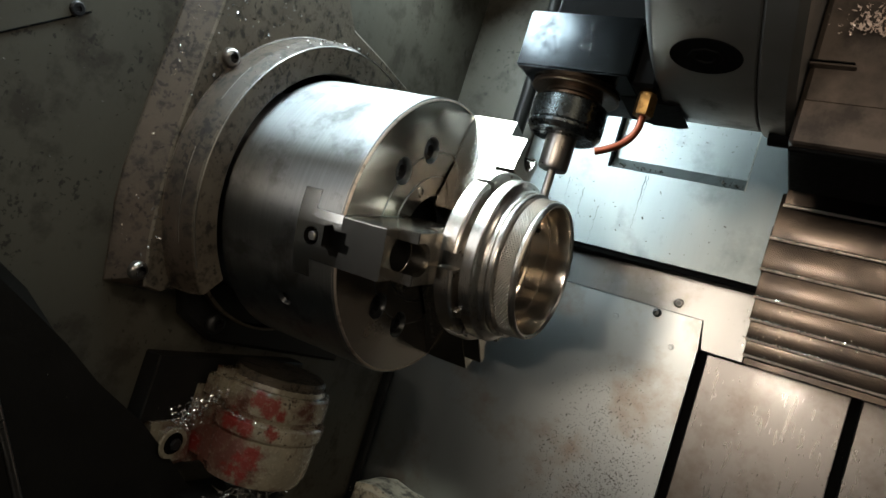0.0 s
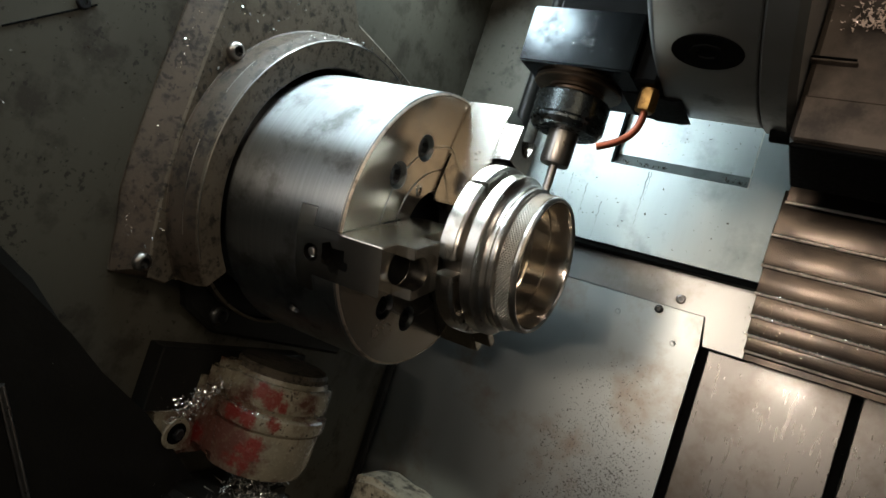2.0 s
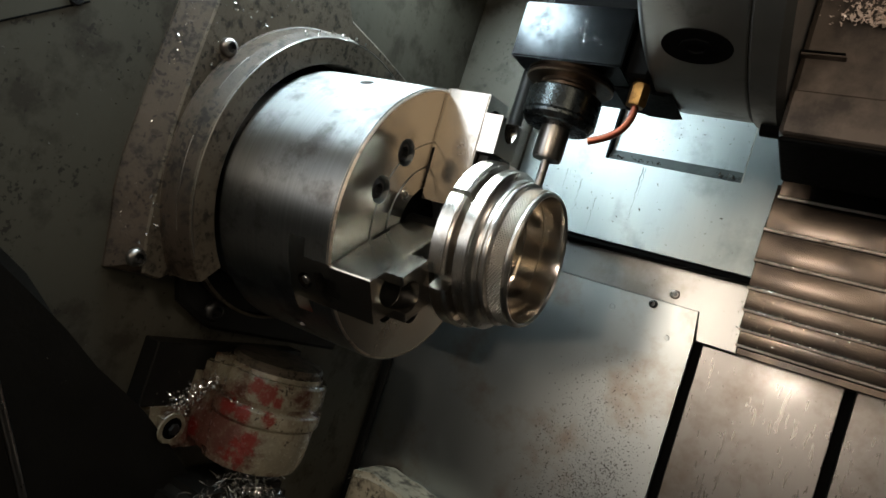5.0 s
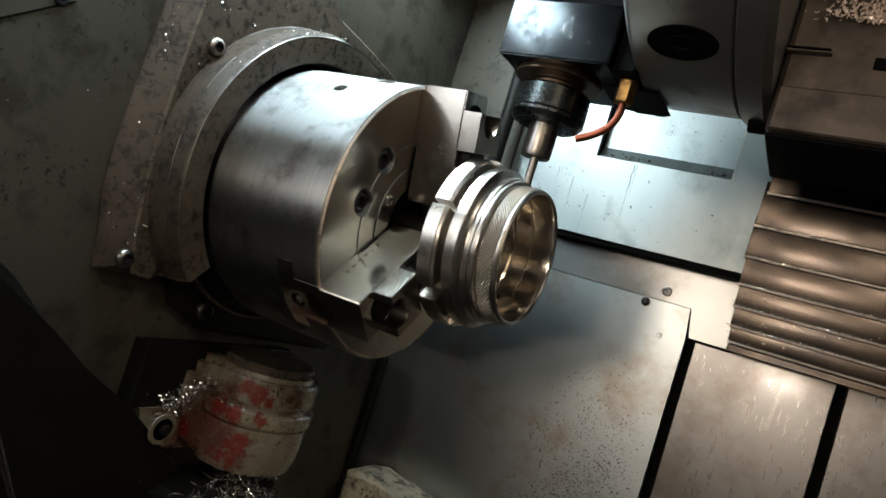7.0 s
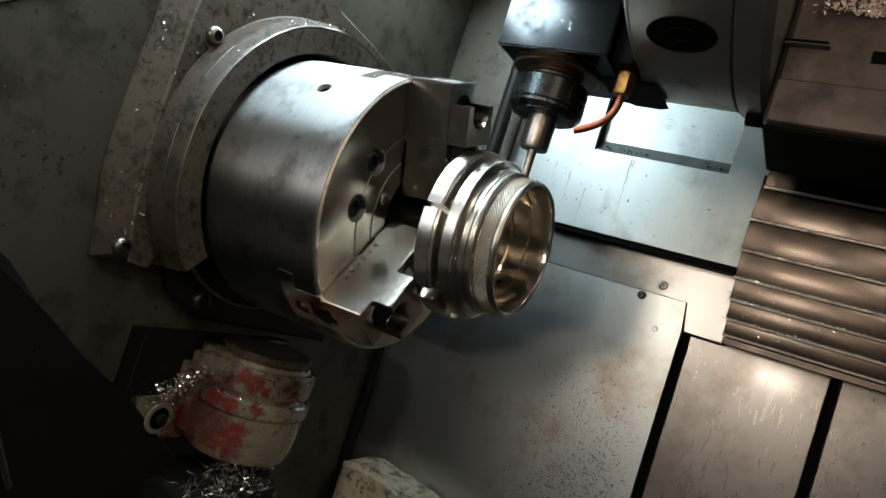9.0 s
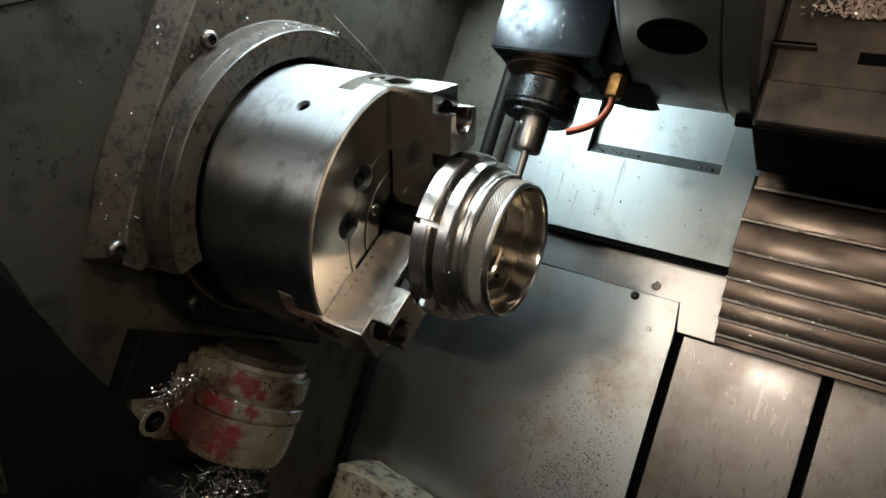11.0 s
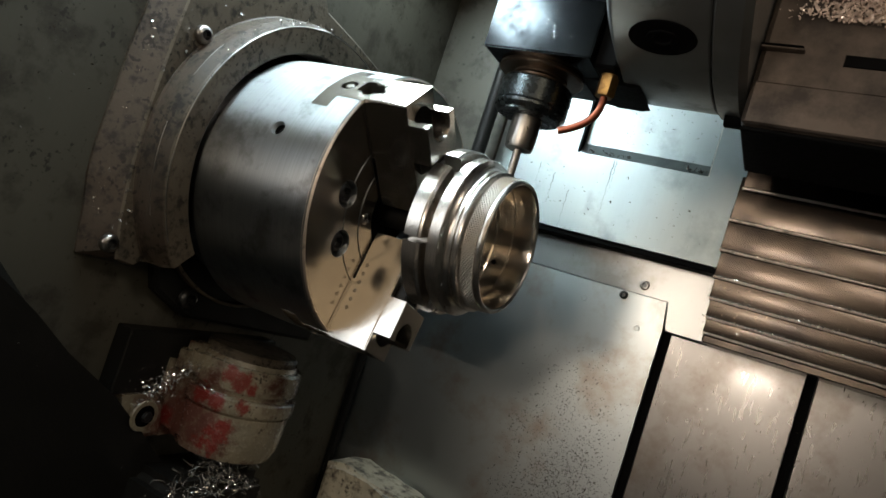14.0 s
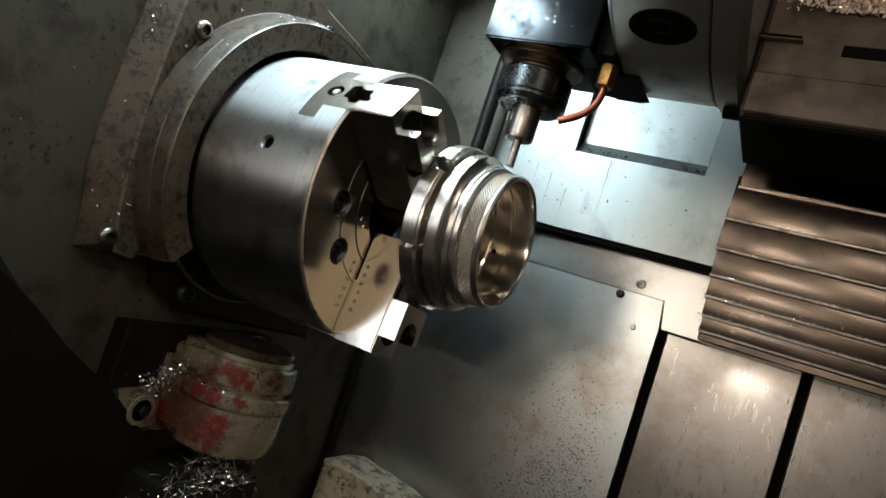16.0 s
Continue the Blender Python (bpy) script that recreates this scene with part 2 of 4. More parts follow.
def box(lo, hi, bevel=0.0, seg=1, bm=None, m=None):
    bm = bm or bmesh.new()
    made = bmesh.ops.create_cube(bm, size=1)["verts"]
    for v in made:
        v.co = Vector([l + (c + 0.5) * (h - l) for c, l, h in zip(v.co, lo, hi)])
    if bevel:
        es = {e for v in made for e in v.link_edges}
        made = bmesh.ops.bevel(bm, geom=list(es), offset=bevel, segments=seg, affect="EDGES")["verts"]
    if m:
        bmesh.ops.transform(bm, matrix=m, verts=list({v for v in made}))
    return bm


def prism(outline, lo, hi, axis="x", bevel=0.0, bm=None, m=None, seg=1):
    """A flat outline pushed along an axis; the outline is in the other two axes, in order."""
    bm = bm or bmesh.new()
    place = {"x": lambda a, b, c: (c, a, b), "y": lambda a, b, c: (a, c, b), "z": lambda a, b, c: (a, b, c)}[axis]
    low = [bm.verts.new(place(a, b, lo)) for a, b in outline]
    high = [bm.verts.new(place(a, b, hi)) for a, b in outline]
    n = len(outline)
    faces = [bm.faces.new(low[::-1]), bm.faces.new(high)]
    faces += [bm.faces.new((low[i], low[(i + 1) % n], high[(i + 1) % n], high[i])) for i in range(n)]
    verts = low + high
    if bevel:
        es = {e for f in faces[:2] for e in f.edges}
        made = bmesh.ops.bevel(bm, geom=list(es), offset=bevel, segments=seg, affect="EDGES")
    if m:
        bmesh.ops.transform(bm, matrix=m, verts=bm.verts)
    return bm


def spin(profile, segs=96, axis="x", bm=None, close=False, m=None, start=0.0, sweep=360.0):
    """Turn a profile of (along, radius) round an axis."""
    bm = bm or bmesh.new()
    place = {"x": lambda a, r, c, s: (a, r * c, r * s), "z": lambda a, r, c, s: (r * c, r * s, a), "y": lambda a, r, c, s: (r * s, a, r * c)}[axis]
    rings = []
    whole = sweep >= 360
    count = segs if whole else segs + 1
    for i in range(count):
        w = radians(start + sweep * i / segs)
        c, s = math.cos(w), math.sin(w)
        rings.append([bm.verts.new(place(a, r, c, s)) for a, r in profile])
    n = len(profile)
    for i in range(segs):
        p, q = rings[i], rings[(i + 1) % count]
        for j in range(n if close else n - 1):
            k = (j + 1) % n
            bm.faces.new((p[j], p[k], q[k], q[j]))
    if not whole and close:
        bm.faces.new(rings[0]), bm.faces.new(rings[-1][::-1])
    bmesh.ops.remove_doubles(bm, verts=bm.verts, dist=1e-6)
    if m:
        bmesh.ops.transform(bm, matrix=m, verts=bm.verts)
    return bm


def tube(points, radius, segs=14, bm=None):
    bm = bm or bmesh.new()
    pts = [Vector(p) for p in points]
    rings = []
    side = Vector((0.3, 1, 0.2)).normalized()
    for i, p in enumerate(pts):
        d = (pts[min(i + 1, len(pts) - 1)] - pts[max(i - 1, 0)]).normalized()
        u = d.cross(side).normalized()
        w = d.cross(u)
        rings.append([bm.verts.new(p + radius * (math.cos(a) * u + math.sin(a) * w)) for a in [2 * math.pi * k / segs for k in range(segs)]])
    for a, b in zip(rings, rings[1:]):
        for k in range(segs):
            bm.faces.new((a[k], a[(k + 1) % segs], b[(k + 1) % segs], b[k]))
    bm.faces.new(rings[0][::-1]), bm.faces.new(rings[-1])
    return bm


def cap_screw(parent, m, r, tall, material, name="screw", label=""):
    """A round screw head with a hexagon socket; it stands along its own x."""
    s = part(name, spin([(0, 0), (0, r), (tall * 0.5, r), (tall * 0.8, r * 0.9), (tall * 0.97, r * 0.7), (tall, r * 0.55)] + [(tall * 0.3, r * 0.5), (tall * 0.3, 0)], 24), material, parent, label)
    s.matrix_local = m
    hexa = part("hex_socket", spin([(tall * 0.31, 0), (tall * 0.31, r * 0.52), (tall * 1.005, r * 0.56)], 6), SOCKET, s)
    return s


def facing(x, y, z, way):
    """A pose whose own x points along way."""
    return Matrix.Translation((x, y, z)) @ Vector(way).to_track_quat("X", "Z").to_matrix().to_4x4()


def carve(ob, tool_bm, smooth=35):
    """Cut the closed mesh tool_bm out of ob, which still lies at the origin."""
    me = bpy.data.meshes.new("cutter")
    bmesh.ops.recalc_face_normals(tool_bm, faces=tool_bm.faces)
    tool_bm.to_mesh(me)
    tool_bm.free()
    cutter = bpy.data.objects.new("cutter", me)
    scene.collection.objects.link(cutter)
    cut = ob.modifiers.new("cut", "BOOLEAN")
    cut.object, cut.operation, cut.solver = cutter, "DIFFERENCE", "EXACT"
    bpy.context.view_layer.update()
    made = bpy.data.meshes.new_from_object(ob.evaluated_get(bpy.context.evaluated_depsgraph_get()))
    ob.modifiers.clear()
    ob.data = made
    bpy.data.objects.remove(cutter)
    bpy.data.meshes.remove(me)
    made.polygons.foreach_set("use_smooth", [smooth > 0] * len(made.polygons))
    if smooth:
        made.set_sharp_from_angle(angle=radians(smooth))
    return ob


# ---- the machine's enclosure ----
def wall(name, bm, material, label, category="wall"):
    return tagged(part(name, bm, material, None), label, category, kind="structure")


wall("wall_headstock", box((-0.20, -0.285, -0.6), (-0.150, 0.30, 0.75)), WALLM, "oily grey painted sheet wall around the headstock")
wall("ceiling", box((-0.2, -0.45, 0.75), (0.9, 0.3, 0.77)), WALLM, "grey painted sheet roof of the machine", "ceiling")
wall("wall_tailstock", box((0.85, -0.45, -0.6), (0.9, 0.30, 0.75)), WALLM, "grey painted sheet end wall of the machine")
wall("floor", box((-0.2, -0.45, -0.62), (0.9, 0.30, -0.6)), DARK, "dark oily chip pan under the bed", "floor")
# unseen sheet, added only to cut the shop's light on the way cover
wall("shop_light_block", box((-0.13, -0.49, -0.6), (-0.035, -0.46, 0.75)), WALLM, "unseen grey sheet that keeps the shop's light off the way cover")
wall("wall_shop", box((-3, -3.1, -1.2), (3, -3.0, 2)), SHOP, "dim painted workshop wall")
wall("ground", box((-3, -3.1, -1.25), (3, 1.0, -1.2)), SHOP, "dim workshop floor", "floor")

# black guard low on the headstock wall
GUARD = [(-0.285, -0.062), (-0.235, -0.078), (-0.196, -0.104), (-0.165, -0.134), (-0.135, -0.1585), (-0.087, -0.190), (-0.045, -0.226), (-0.0035, -0.2635), (0.03, -0.295)]
guard = tagged(part("chip_guard", prism(GUARD + [(0.03, -0.6), (-0.285, -0.6)], -0.1502, -0.128, "x", 0.007, seg=4), DARK, None),
               "black oily chip guard low on the headstock wall", "guard", kind="structure")
# the glint along the guard's edge, laid on as a thin steel tube
part("worn_glint", tube([(-0.1296, -0.1660, -0.1345), (-0.1294, -0.150, -0.1478), (-0.1296, -0.1355, -0.1595)], 0.0007, 8), GROUND, guard, "thin bright steel line for an edge's glint and wear")
part("rib", tube([(-0.1275, -0.1982, -0.1679), (-0.1270, -0.1774, -0.2072), (-0.1275, -0.1566, -0.2465)], 0.0026, 12), GROUND, guard, "dull steel rib on the guard")

# back panel with its sunk field, made of strips round the field
FX0, FX1, FZ = 0.0448, 0.1782, 0.1365
back = tagged(new("wall_back"), "bright satin stainless sheet wall behind the tool", "wall", kind="structure")
tagged(part("wall_corner", box((-0.150, 0.222, 0.0535), (-0.0445, 0.245, 0.75), 0.001), WALLM, None), "grey painted sheet wall in the corner behind the chuck", "wall", kind="structure")
bm = box((-0.044, 0.225, 0.0535), (FX0, 0.245, 0.75))
box((FX1, 0.225, 0.0535), (0.85, 0.245, 0.75), bm=bm)
box((FX0, 0.225, 0.0535), (FX1, 0.245, FZ), bm=bm)
part("sheet", bm, PANEL, back)
bm = prism([(0.2255, FZ - 0.0005), (0.2345, FZ + 0.0125), (0.2345, 0.75), (0.244, 0.75), (0.244, FZ - 0.0005)], FX0 + 0.0002, FX1 - 0.0002, "x")
part("sunk_field", bm, PANEL, back, "", 10)
# black strip paints the left recess wall's shade; bright strip lines the right edge
part("field_edge", box((FX0 - 0.0002, 0.2251, FZ), (FX0 + 0.0025, 0.2344, 0.75)), VOID, back)
part("field_edge", box((FX1 - 0.0009, 0.2247, FZ), (FX1 + 0.0003, 0.235, 0.75)), BRIGHT, back)
part("wiper", box((-0.15, 0.228, 0.0475), (0.85, 0.252, 0.0534), 0.001), VOID, back, "black rubber wiper strip")

# lower way covers
def cover(name, outline, y, label, bevel=0.0008, material=PLATE):
    return tagged(part(name, prism(outline, y, y + 0.01, "y", bevel), material, None), label, "way cover", kind="structure")


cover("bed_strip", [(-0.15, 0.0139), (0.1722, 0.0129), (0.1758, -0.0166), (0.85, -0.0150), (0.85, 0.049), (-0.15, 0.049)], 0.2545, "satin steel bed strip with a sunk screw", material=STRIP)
cover("way_cover", [(-0.15, -0.6), (0.1738, -0.6), (0.1738, -0.0170), (0.1714, 0.0121), (-0.15, 0.0131)], 0.2532, "satin steel way cover spattered with fine chips")
cover("way_cover", [(0.1838, -0.6), (0.3035, -0.6), (0.3035, -0.0180), (0.1838, -0.0180)], 0.2515, "oily satin steel way cover, toned for its light, beside a dark gap", material=DIM_PLATE)
cover("way_cover", [(0.3125, -0.6), (0.85, -0.6), (0.85, -0.0180), (0.3125, -0.0180)], 0.2515, "oily satin steel way cover, toned for its light, beside a dark gap", material=DIM_PLATE)
wall("bed", box((-0.15, 0.268, -0.6), (0.85, 0.30, 0.06)), VOID, "black gap behind the way covers", "bed")
# thin dark strip down the corner between wall and way cover
tagged(part("corner_strip", box((-0.1495, 0.2440, -0.45), (-0.139, 0.2530, -0.085), 0.002), DARK, None), "dark strip in the corner of the bed", "trim", kind="structure")

# headstock nose plate round the chuck
nose = tagged(new("headstock_plate"), "oily grey cast headstock plate round the chuck", "machine plate", kind="structure")
OUT = [(-0.1409, -0.0937), (-0.1183, -0.0948), (-0.1075, -0.0945), (-0.1000, -0.0820), (-0.082, -0.0835), (-0.062, -0.070), (-0.03, -0.075), (0.118, -0.08), (0.162, -0.03), (0.162, 0.077), (0.116, 0.1430),
       (0.048, 0.1525), (-0.001, 0.158), (-0.035, 0.194), (-0.066, 0.36), (-0.146, 0.36), (-0.1484, 0.110), (-0.1519, 0.0475), (-0.1528, -0.0167), (-0.1511, -0.040), (-0.1458, -0.0626)]
INNER = [(-0.1240, -0.0905), (-0.1106, -0.0928), (-0.0985, -0.0815), (-0.0810, -0.0830), (-0.0608, -0.0690), (-0.03, -0.074), (0.115, -0.077), (0.158, -0.03), (0.158, 0.075), (0.1085, 0.1390),
         (0.0450, 0.1490), (-0.0040, 0.1545), (-0.038, 0.190), (-0.069, 0.36), (-0.132, 0.36), (-0.1354, 0.1062), (-0.1368, 0.0770), (-0.1375, 0.0450), (-0.1380, 0.0122), (-0.1355, -0.0275), (-0.1312, -0.0626)]


def reach(outline, a):
    """How far the outline lies from the axis at the angle a."""
    d, best = Vector((math.cos(a), math.sin(a))), 0.1115
    for p, q in zip(outline, outline[1:] + outline[:1]):
        e = Vector(q) - Vector(p)
        den = d.x * e.y - d.y * e.x
        if abs(den) > 1e-9:
            k, s = (p[0] * e.y - p[1] * e.x) / den, (p[0] * d.y - p[1] * d.x) / den
            if k > 0 and -1e-6 <= s <= 1 + 1e-6:
                best = max(best, k)
    return best


def nose_plate(lo, foot, hi, strips):
    """The plate with its round hole; its flank slopes from OUT at the wall to INNER on top."""
    bm = bmesh.new()
    angles = sorted({2 * math.pi * i / 240 for i in range(240)} | {math.atan2(b, a) % (2 * math.pi) for a, b in OUT + INNER})
    rows = []
    for a in angles:
        k, q = reach(OUT, a), reach(INNER, a)
        c, s = math.cos(a), math.sin(a)
        rows.append([bm.verts.new((x, r * c, r * s)) for x, r in ((lo, k), (foot, k), (hi - 0.0012, q + 0.0008), (hi, q - 0.0008), (hi, 0.1100), (lo, 0.1100))])
    for p, q in zip(rows, rows[1:] + rows[:1]):
        for j in strips:
            bm.faces.new((p[j], p[j + 1], q[j + 1], q[j]))
    bmesh.ops.delete(bm, geom=[v for v in bm.verts if not v.link_faces], context="VERTS")
    return bm


part("plate", nose_plate(-0.150, -0.1475, -0.1280, (2, 3, 4)), CAST, nose, "", 30)
# both flanks take the darkened copy, so the work light doesn't brighten them
part("flank", nose_plate(-0.150, -0.1475, -0.1280, (0, 1)), GRIME_SHADE, nose, "brown grimy sloping flank, darkened as if shaded", 30)
part("ring_flank", spin([(-0.1024, 0.1317), (-0.1101, 0.1342), (-0.1113, 0.1346), (-0.1266, 0.1349), (-0.1274, 0.1361)], 120, "x", start=-44, sweep=264), GRIME_SHADE, nose, "grimy outer flank of the ring, darkened as if shaded", 30)
# raised ring, open at the bottom
part("ring", spin([(-0.136, 0.1098), (-0.1035, 0.1098), (-0.1020, 0.111), (-0.1002, 0.1285), (-0.1008, 0.1303), (-0.1020, 0.1312), (-0.1100, 0.1338), (-0.1112, 0.1342), (-0.1265, 0.1345), (-0.1275, 0.1360), (-0.136, 0.1362)],
                  120, "x", start=-45, sweep=266, close=True), CAST, nose, "raised cast ring with a worn rim")
# thin steel arcs draw the highlight lines of the ring's worn edges
for x, r, wire, a0, a1 in ((-0.1006, 0.1303, 0.00045, 60, 212), (-0.1113, 0.1345, 0.0003, 146, 160), (-0.1113, 0.1345, 0.0003, 176, 204)):
    arc = [(x, r * math.cos(radians(w)), r * math.sin(radians(w))) for w in range(a0, a1 + 1, 2)]
    part("worn_glint", tube(arc, wire, 6), GROUND, nose, "thin bright steel line for an edge's glint and wear")
for y, z in ((-0.1178, 0.0781), (-0.1347, -0.0807)):
    cap_screw(nose, facing(-0.1281, y, z, (1, 0, 0)), 0.0066, 0.0055, GROUND)
tagged(part("headstock_bore", spin([(-0.1475, 0.06), (-0.1475, 0.1095), (-0.1300, 0.1095)], 64), VOID, None), "dark gap round the chuck", "bore", kind="structure")
# lower nose bracket, outlined in black to fill the chuck's shade on the wall
bracket = thing("nose_bracket", "dark oily bracket filling the chuck's shade, with a cap screw", "bracket")
part("bracket_plate", prism([(-0.040, -0.128), (0.13, -0.138), (0.14, -0.08), (-0.03, -0.078), (-0.085, -0.086), (-0.075, -0.110)], -0.150, -0.137, "x", 0.003), DARK, bracket)
cap_screw(bracket, facing(-0.1372, -0.045, -0.112, (1, 0, 0)), 0.0085, 0.006, SOCKET, "screw", "oily steel cap screw")

# screws of the way covers
for x, z, y, r, tall, label in ((0.1285, 0.0066, 0.2530, 0.0042, 0.006, "steel cap screw standing proud of the way cover"), (0.1452, 0.0219, 0.2543, 0.0048, 0.0015, "steel cap screw sunk in the bed strip")):
    s = cap_screw(None, facing(x, y, z, (0, -1, 0)), r, tall, GROUND if tall < 0.003 else SOCKET, "cap_screw")
    tagged(s, label, "screw", "screws of the bed covers")
for x, z in ((0.090, -0.008), (0.150, -0.022)):
    s = part("plug", spin([(0, 0), (0.0004, 0.0026), (0.0, 0.003)], 20), PLATE, None)
    s.matrix_world = facing(x, 0.2531, z, (0, -1, 0))
    tagged(s, "flush round steel plug in the way cover", "plug", "plugs of the way cover")

# seam and bolt on the headstock wall
lo, hi = Vector((-0.1499, -0.2487, 0.0285)), Vector((-0.1499, -0.2045, 0.0644))
tagged(part("seam", tube([lo, lo.lerp(hi, 0.5), hi], 0.0006, 6), VOID, None), "thin dark seam in the headstock wall", "seam", kind="structure")
tagged(part("wall_bolt", spin([(-0.1505, 0.0), (-0.1505, 0.0046), (-0.1485, 0.0044), (-0.1478, 0.0036), (-0.1478, 0.0018), (-0.1488, 0.0016), (-0.1488, 0.0)], 24, m=Matrix.Translation((0, -0.2128, 0.0621))), BLACK, None), "dark round bolt in the headstock wall", "bolt")

# ---- chuck ----
R = 0.105
chuck = thing("lathe_chuck", "turned steel three-jaw lathe chuck, slowly turning", "chuck")
body = part("body", spin([(-0.148, 0.0), (-0.148, 0.09), (-0.106, 0.095), (-0.105, 0.104), (-0.1035, R), (-0.0022, R), (-0.0016, R - 0.0001), (0.0, R - 0.0018), (0.0, 0.0665), (-0.0006, 0.0662), (-0.0006, 0.0652), (0, 0.0649),
                         (0, 0.0492), (-0.0008, 0.0489), (-0.0008, 0.0478), (0.0, 0.0475), (0.0, 0.033), (-0.003, 0.031), (-0.05, 0.031), (-0.05, 0.0)], 160), STEEL, chuck)
H = 0.0166
holes = bmesh.new()
for k in range(3):
    for side in (-14.85, 14.85):
        a = radians(183.18 + 120 * k + side)
        spin([(-0.0075, 0.0), (-0.0075, 0.0094), (-0.0005, 0.0094), (0.002, 0.0119), (0.002, 0.0)], 32, bm=holes, m=None)
        bmesh.ops.translate(holes, verts=[v for v in holes.verts if not v.tag], vec=(0, 0.0678 * math.cos(a), 0.0678 * math.sin(a)))
        for v in holes.verts:
            v.tag = True
    a = radians(153.0 + 120 * k)
    spin([(-0.012, 0.0), (-0.012, 0.0043), (-0.0010, 0.0047), (0.004, 0.0085), (0.004, 0.0)], 28, bm=holes)
    fresh = [v for v in holes.verts if not v.tag]
    bmesh.ops.transform(holes, matrix=Matrix.Rotation(a, 4, "X") @ facing(-0.0473, R, 0, (0, 1, 0)), verts=fresh)
    for v in fresh:
        v.tag = True
carve(body, holes)
# the slots of the three base jaws, a hair wider than the jaws in them
SLOT = [(-0.0352, -0.0285), (-0.0215, -0.0285), (-0.0215, -H), (0.01, -H), (0.01, H), (-0.0215, H), (-0.0215, 0.0285), (-0.0352, 0.0285)]
for k in range(3):
    grow = [(x + math.copysign(0.0002, x + 0.03), z + math.copysign(0.0002, z)) for x, z in SLOT]
    carve(body, prism(grow, 0.040, 0.13, "y", m=Matrix.Rotation(radians(243.7 - 120 * k), 4, "X")))
body.data.materials.append(FACE)
for p in body.data.polygons:
    if p.normal.x > 0.95 and p.center.x > -0.0015:
        p.material_index = 1
# pale arcs put the glint into the chuck's chamfer between the jaws
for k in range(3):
    part("rim", spin([(-0.0020, R + 0.00005), (0.0002, R - 0.0017), (0.0002, R - 0.0024), (-0.001, R - 0.0018)], 56, close=True, start=243.7 - 120 * k + 9.35, sweep=101.3), LIP, chuck, "chamfer in pale steel for its glint")
part("stop_rod", spin([(-0.02, 0.0), (-0.02, 0.0095), (0.031, 0.0095), (0.031, 0.0)], 32), DARK, chuck, "dark stop rod on the axis")
part("bore_disc", spin([(-0.012, 0.0309), (-0.012, 0.0)], 48), VOID, chuck)
for k in range(3):
    for side in (-14.85, 14.85):
        a = radians(183.18 + 120 * k + side)
        cap_screw(chuck, Matrix.Translation((-0.0074, 0.0678 * math.cos(a), 0.0678 * math.sin(a))), 0.0077, 0.0056, BLACK, "bolt", "dark cap screw sunk in the chuck's face")
    # black disc paints the shade at the bottom of the threaded hole in the rim
    m = Matrix.Rotation(radians(153.0 + 120 * k), 4, "X") @ facing(-0.0473, R, 0, (0, 1, 0))
    part("rim_hole", spin([(-0.0050, 0.0), (-0.0050, 0.0030), (-0.0030, 0.0043), (-0.0036, 0.0046)], 24, m=m), VOID, chuck)
    a = radians(184.1 + 120 * k)
    cap_screw(chuck, Matrix.Translation((-0.0008, 0.0409 * math.cos(a), 0.0409 * math.sin(a))), 0.0044, 0.0016, JAW, "screw")

